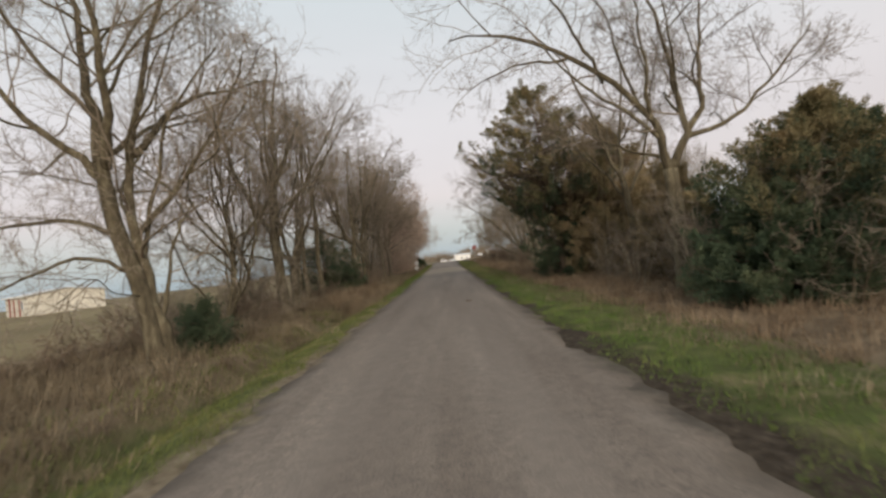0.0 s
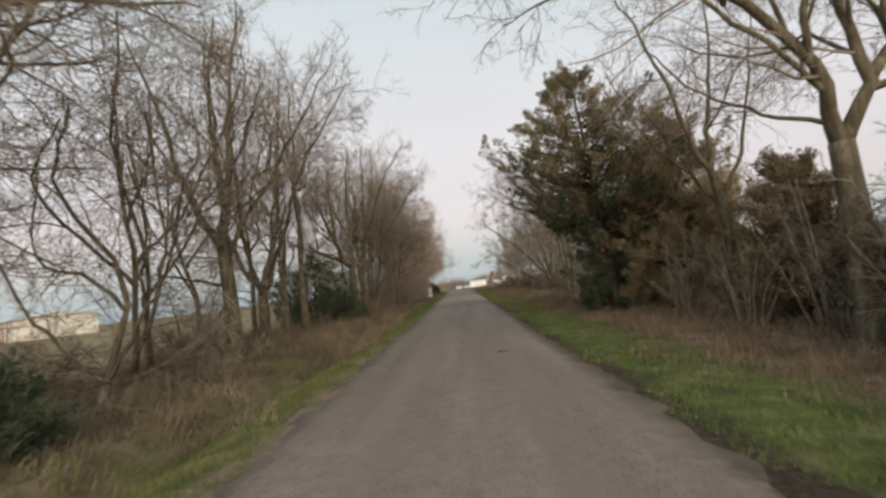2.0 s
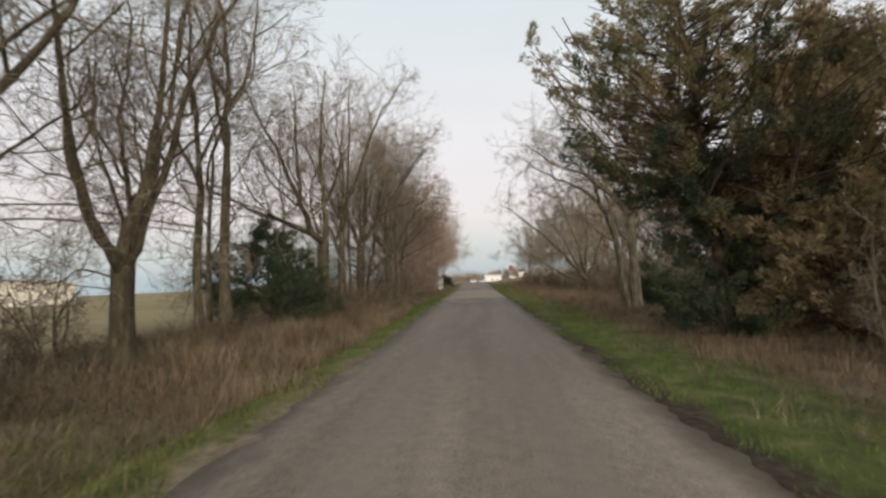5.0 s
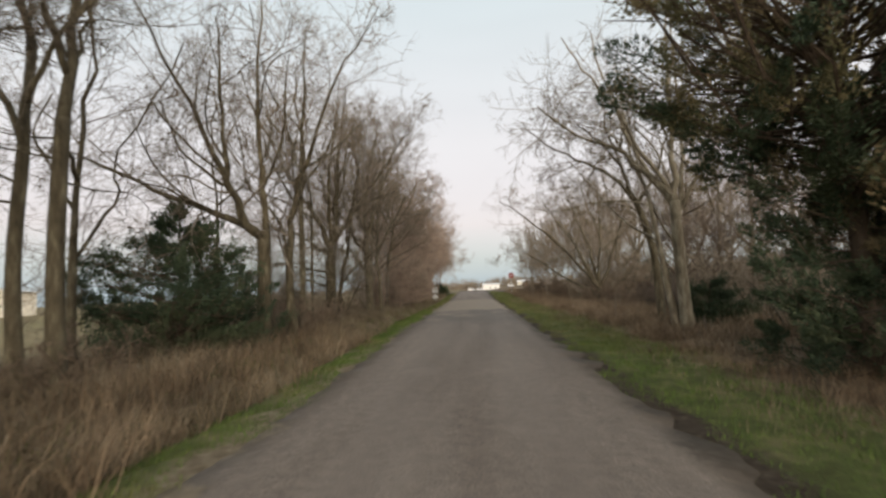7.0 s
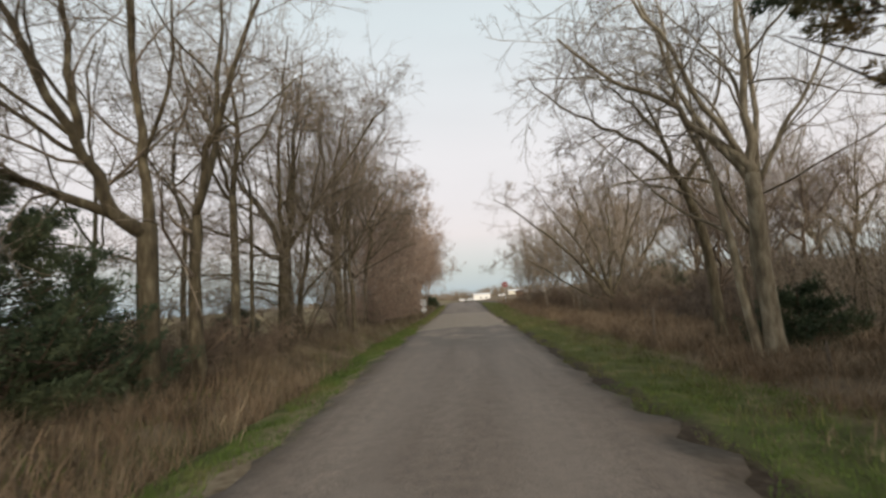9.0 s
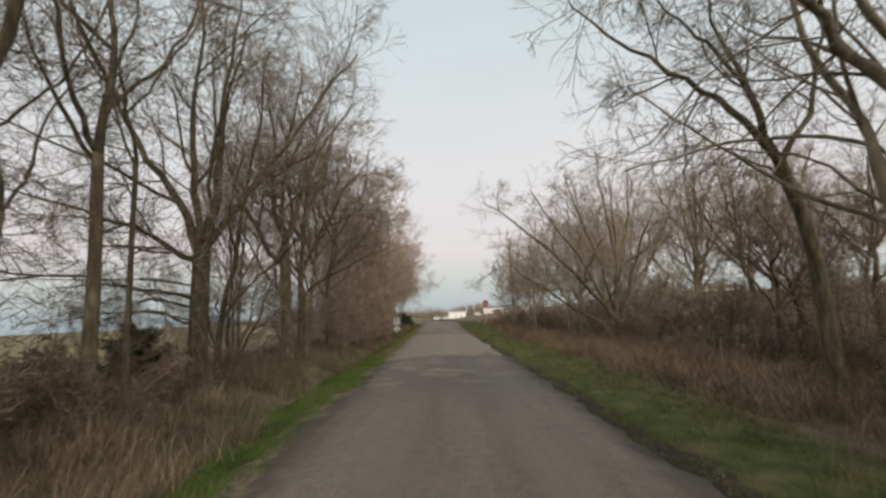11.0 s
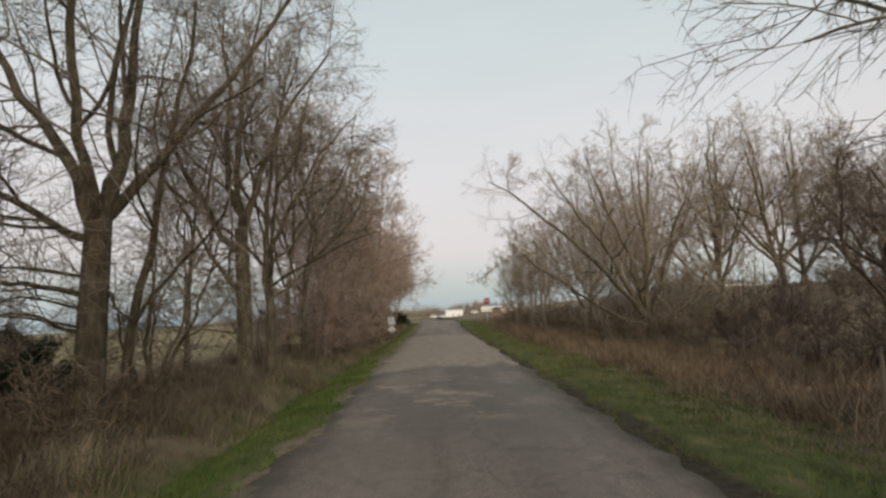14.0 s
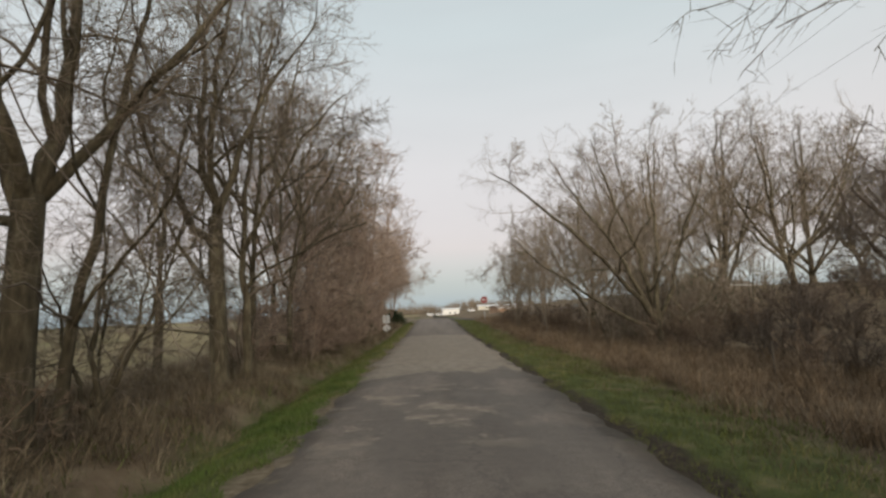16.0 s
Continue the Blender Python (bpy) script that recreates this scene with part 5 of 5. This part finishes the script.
for sd, n, a, b, y0, y1, h, w in ((11, 34000, -4.2, -2.2, 3, 25, 0.09, 0.004), (17, 13000, -2.95, -2.1, 23, 36, 0.09, 0.004), (16, 34000, -3.65, -2.25, 34, 50, 0.10, 0.0045), (12, 20000, -3.9, -2.3, 45, 92, 0.12, 0.007), (13, 42000, 2.3, 5.0, 3, 33, 0.09, 0.004), (15, 24000, 2.3, 5.0, 31, 49, 0.09, 0.0045), (14, 26000, 2.4, 5.2, 48, 95, 0.12, 0.007)):
    x, y, g = scatter(sd, n, a, b, y0, y1, 0.0)
    blades("verge_grass", x, y, h, w, 0.6, 60 + sd, GREEN_FRESH if sd in (13, 16, 17) else GREEN, "short green winter grass on the road verge", True)
for sd, n, a, b, y0, y1 in ((21, 3000, -4.6, -3.0, 3, 22), (22, 16000, 3.4, 5.6, 3, 70)):
    x, y, g = scatter(sd, n, a, b, y0, y1, 0.2)
    blades("dry_grass", x, y, 0.20 * g, 0.004, 0.8, 70 + sd, DRY, "thin dead tan grass in the verge")
for sd, n, a, b, y0, y1 in ((23, 7000, -5.4, -3.6, 3, 60), (24, 4000, 3.6, 5.2, 30, 60)):
    x, y, g = scatter(sd, n, a, b, y0, y1, 0.3)
    blades("weed_grass", x, y, 0.22 * g, 0.006, 0.9, 80 + sd, GREEN, "dark green winter weeds in the ditch")


# ---- signs, cables and far things ----
def post_bm(h, r=0.028):
    bm = bmesh.new()
    bmesh.ops.create_cone(bm, segments=8, radius1=r, radius2=r, depth=h, cap_ends=True, matrix=Matrix.Translation((0, 0, h / 2)))
    return bm


def plate_bm(points, y0, y1):
    bm = bmesh.new()
    f = bm.faces.new([bm.verts.new((x, y0, z)) for x, z in points])
    ext = bmesh.ops.extrude_face_region(bm, geom=[f])
    bmesh.ops.translate(bm, verts=[v for v in ext["geom"] if isinstance(v, bmesh.types.BMVert)], vec=(0, y1 - y0, 0))
    bmesh.ops.recalc_face_normals(bm, faces=bm.faces[:])
    return bm


x, y = -5.05, 81.8
s_ = thing("road_sign", G(x, y), "two narrow pale plates above a diamond plate on a post", "road sign")
part("post", post_bm(1.75), STEEL, s_)
for px in (-0.19, 0.19):
    part("narrow_plate", plate_bm([(px - 0.14, 1.08), (px + 0.14, 1.05), (px + 0.08, 1.80), (px - 0.20, 1.83)], -0.045, -0.035), ALU, s_)
part("diamond_plate", plate_bm([(0, 0.19), (0.42, 0.61), (0, 1.03), (-0.42, 0.61)], -0.045, -0.035), ALU, s_)
x, y = 4.75, 88.0
s_ = thing("stop_sign", G(x, y), "red octagonal stop sign on a steel post", "road sign")
part("post", post_bm(2.6), STEEL, s_)
oct_ = [(0.38 * math.cos(radians(22.5 + 45 * i)) / math.cos(radians(22.5)), 2.5 + 0.38 * math.sin(radians(22.5 + 45 * i)) / math.cos(radians(22.5))) for i in range(8)]
p_ = part("border", plate_bm(oct_, -0.045, -0.038), WHITE, s_)
part("plate", plate_bm([(a * 0.93, 2.5 + (b - 2.5) * 0.93) for a, b in oct_], -0.052, -0.045), RED, s_)
for lx in (-0.195, -0.065, 0.065, 0.195):
    part("lettering_bar", box_bm(lx - 0.032, -0.058, 2.40, lx + 0.032, -0.052, 2.60), WHITE, s_)


def building(name, place, turn, w, d, h, roof_h, wall, roof, openings, label, category="building", eave=0.35):
    """A gabled building: walls, roof, and doors and windows set in its front (-y) wall."""
    t = thing(name, place, label, category, turn=turn)
    bm = box_bm(-w / 2, 0, -0.6, w / 2, d, h)
    part("wall", bm, wall, t)
    bm = bmesh.new()
    pts = [(-eave, h), (d / 2, h + roof_h), (d + eave, h), (d + eave, h - 0.12), (d / 2, h + roof_h - 0.14), (-eave, h - 0.12)]
    vs = [[bm.verts.new((sx * (w / 2 + eave), yy, zz + 0.02)) for yy, zz in pts] for sx in (-1, 1)]
    for a in range(6):
        bm.faces.new((vs[0][a], vs[0][(a + 1) % 6], vs[1][(a + 1) % 6], vs[1][a]))
    for sd in vs:
        bm.faces.new(sd)
    bmesh.ops.recalc_face_normals(bm, faces=bm.faces[:])
    part("roof", bm, roof, t)
    for sx in (-1, 1):
        bm = bmesh.new()
        vv = [[bm.verts.new((sx * (w / 2 + o), yy, zz)) for yy, zz in ((0.02, h - 0.1), (d - 0.02, h - 0.1), (d / 2, h + roof_h - 0.15))] for o in (-0.1, 0.0)]
        bm.faces.new(vv[0])
        bm.faces.new(vv[1])
        for a in range(3):
            bm.faces.new((vv[0][a], vv[0][(a + 1) % 3], vv[1][(a + 1) % 3], vv[1][a]))
        bmesh.ops.recalc_face_normals(bm, faces=bm.faces[:])
        part("gable", bm, wall, t)
    part("fascia", box_bm(-w / 2 - eave, -eave - 0.04, h - 0.16, w / 2 + eave, -eave - 0.003, h + 0.04), WHITE, t, "white painted fascia board")
    for kind, x0, z0, x1, z1 in openings:
        if kind == "window":
            f = part("window", box_bm(x0 - 0.08, -0.06, z0 - 0.08, x1 + 0.08, -0.003, z1 + 0.08), WHITE, t)
            part("pane", box_bm(x0, -0.075, z0, x1, -0.062, z1), GLASS, f)
        else:
            part("door", box_bm(x0, -0.06, z0, x1, -0.003, z1), DOOR_RED, t, "red-brown door")
    return t


building("farm_building", (-62.5, 72.5, at_ground(-62.5, 72.5) + 0.2), -40, 16, 9, 2.7, 0.7, CREAM, ROOF_METAL, [("door", -5.2, -0.5, -4.0, 2.6), ("door", -1.6, -0.5, -0.8, 2.3), ("door", 2.6, -0.5, 3.4, 2.3), ("window", 4.6, 0.9, 5.6, 1.9)], "long cream farm building with red-brown doors across the field")
building("brick_house", (21.0, 150.0, at_ground(21.0, 150) - 2.6), 8, 15, 9, 2.5, 0.55, BRICK, ROOF_BROWN, [("window", 1.0, 0.8, 2.6, 2.0), ("window", 4.2, 0.8, 5.8, 2.0), ("window", -5.5, 0.8, -4.0, 2.0), ("window", -1.6, 0.8, -0.6, 2.0)], "low tan brick house with white windows behind trees", "house")
building("hill_house", (70.0, 150.0, at_ground(70, 150)), 25, 13, 8, 2.6, 1.4, CREAM, ROOF, [("window", -3.0, 0.8, -1.6, 2.0), ("window", 2.0, 0.8, 3.4, 2.0)], "pale low house on the rise beyond the bank", "house")
for x, y, w, h, turn, wall in ((9.5, 420.0, 13.0, 4.2, 4, WHITE), (36.0, 400.0, 15.0, 2.7, -6, CREAM), (56.0, 390.0, 16.0, 2.7, 10, CREAM), (80.0, 380.0, 18.0, 3.8, 0, WHITE)):
    building("far_shed", (x, y, at_ground(x, y)), turn, w, 9, h, 1.0, wall, ROOF_METAL, [("window", -1.5, 1.0, -0.3, 2.0), ("window", 2.6, 1.0, 3.8, 2.0)], "pale metal shed far beyond the crossing", "shed")


def parked_car(place, turn):
    """A plain white van seen from afar."""
    t = thing("parked_van", place, "white van parked far beyond the crossing", "van", "parked vans", turn)
    bm = box_bm(-2.3, -0.9, 0.35, 2.3, 0.9, 1.05, 0.12)
    part("body", bm, CAR_WHITE, t)
    bm = box_bm(-2.2, -0.82, 1.0, 1.3, 0.82, 1.95, 0.18)
    part("cabin", bm, CAR_WHITE, t)
    part("windscreen", box_bm(1.26, -0.7, 1.1, 1.33, 0.7, 1.7, 0.02), GLASS, t)
    part("side_window", box_bm(-1.9, -0.845, 1.2, 1.0, -0.80, 1.7, 0.01), GLASS, t)
    for sx in (-1.45, 1.45):
        for sy in (-0.8, 0.8):
            bm = bmesh.new()
            bmesh.ops.create_cone(bm, segments=20, radius1=0.36, radius2=0.36, depth=0.24, cap_ends=True, matrix=Matrix.Translation((sx, sy, 0.36)) @ Matrix.Rotation(radians(90), 4, "X"))
            w_ = part("wheel", bm, TYRE, t)
    return t


van = parked_car((-5.5, 372.0, at_ground(-5.5, 372) + 0.05), 8)
copy_thing(van, pose(0.5, 376.0, at_ground(0.5, 376) + 0.05, 0, 0, -15))
copy_thing(van, pose(22.5, 380.0, at_ground(22.5, 380) + 0.05, 0, 0, 20))


def power_pole(place):
    t = thing("power_pole", place, "weathered wooden power pole with a crossarm", "power pole", "power poles")
    part("pole", post_bm(9.8, 0.13), WOOD, t)
    part("crossarm", box_bm(-1.2, -0.06, 9.15, 1.2, 0.06, 9.3), WOOD, t)
    for sx in (-1.0, 1.0):
        part("insulator", box_bm(sx - 0.05, -0.05, 9.302, sx + 0.05, 0.05, 9.5, 0.015), WHITE, t)
    return t


def cable(x0, y0, z0, x1, y1, z1, sag):
    u = np.linspace(0, 1, 40)
    P = np.stack([x0 + (x1 - x0) * u, y0 + (y1 - y0) * u, z0 + (z1 - z0) * u - sag * 4 * u * (1 - u)], -1)[None]
    v, q = tubes(P, np.full((1, 40), 0.005), 5)
    ob = new("power_cable", mesh_of("power_cable", v, q, CABLE))
    tagged(ob, "thin dark overhead power cable", "cable", "power cables")


PA, PB = (14.0, 112.0), (9.6, -22.0)
for px_, py_ in (PA, PB, (-6.3, 430.0)):
    power_pole((px_, py_, at_ground(px_, py_)))
for s in (-1.0, 1.0):
    cable(PA[0] + s, PA[1], at_ground(*PA) + 9.5, PB[0] + s, PB[1], at_ground(*PB) + 9.5, 0.6)

# the far line of woods
rngF = np.random.default_rng(77)
fx = np.concatenate([rngF.uniform(-420, 520, 800)])
fy = np.where(fx < -60, 900.0, 500.0) + rngF.uniform(-20, 60, 800)
base_z = ground_z(fx, fy)
n = len(fx)
hh = rngF.uniform(6, 12.5, n)
m = 16
P0 = np.column_stack([fx, fy, base_z - 0.5])[:, None] + rngF.normal(size=(n, m, 3)) * np.array([1.6, 1.6, 0])
P1 = P0 + rngF.normal(size=(n, m, 3)) * np.array([1.2, 1.2, 0]) + np.array([0, 0, 1]) * (hh[:, None] * rngF.uniform(0.5, 1.05, (n, m)))[..., None]
PP = np.stack([P0, (P0 + P1) / 2 + rngF.normal(size=P0.shape) * 0.3, P1], 2).reshape(-1, 3, 3)
RR = np.tile(np.array([0.14, 0.22, 0.07]), (len(PP), 1))
v, q = tubes(PP, RR, 3)
tagged(new("far_woods", mesh_of("far_woods", v, q, TWIG)), "line of leafless grey-brown woods on the horizon", "woods", kind="stuff")

# ---- small things on the road ----
t = thing("bark_scrap", (1.25, 17.9, at_ground(1.25, 17.9, 0) + 0.105), "dark scrap of bark lying on the road", "bark")
P = resample([(-0.13, 0, 0.0), (-0.03, 0.02, 0.012), (0.12, -0.015, 0.0)], 8)[None]
v, q = tubes(P, np.array([[0.006, 0.018, 0.026, 0.028, 0.024, 0.02, 0.014, 0.006]]), 7)
v[:, 2] *= 0.55
part("scrap", mesh_of("scrap", v, q, BARK_DARK), BARK_DARK, t)


def stake(x, y, h, lean, label):
    """A weathered round stake, split at its top."""
    t_ = thing("wooden_stake", (x, y, at_ground(x, y, 0.1)), label, "stake", "stakes on the east verge")
    P_ = resample([(0, 0, 0), (lean * 0.4, 0.01, h * 0.5), (lean, 0, h)], 8)[None]
    v_, q_ = tubes(P_, np.array([[0.030, 0.029, 0.028, 0.028, 0.027, 0.026, 0.024, 0.010]]), 8)
    part("shaft", mesh_of("shaft", v_, q_, WOOD), WOOD, t_)


stake(5.75, 39.95, 1.15, 0.04, "thin pale weathered stake in dead grass")
stake(7.7, 46.3, 1.0, -0.03, "thin pale weathered stake before dark brush")
stake(9.1, 46.6, 0.8, 0.05, "short pale weathered stake before dark brush")
stake(6.4, 33.5, 0.7, -0.06, "short broken pale stake beside the thicket")
t = thing("fallen_limb", (9.3, 53.0, at_ground(9.3, 53.0, 0.0)), "pale dead limb leaning in the brush", "branch")
P = resample([(0.3, 0.0, -0.05), (0.0, 0.0, 0.75), (-0.4, 0.02, 1.5), (-0.85, 0.05, 2.1)], 10)[None]
v, q = tubes(P, np.linspace(0.045, 0.02, 10)[None], 7)
part("limb", mesh_of("limb", v, q, BARK_PALE), BARK_PALE, t)
t = thing("fallen_limb", (-7.4, 49.3, at_ground(-7.4, 49.3, 0.0)), "pale dead limb leaning against the hedgerow trunks", "branch")
P = resample([(-0.2, 0.0, -0.05), (0.05, 0.02, 0.3), (0.22, 0.0, 0.7), (0.45, 0.02, 1.05)], 8)[None]
v, q = tubes(P, np.linspace(0.05, 0.03, 8)[None], 7)
part("limb", mesh_of("limb", v, q, BARK_PALE), BARK_PALE, t)
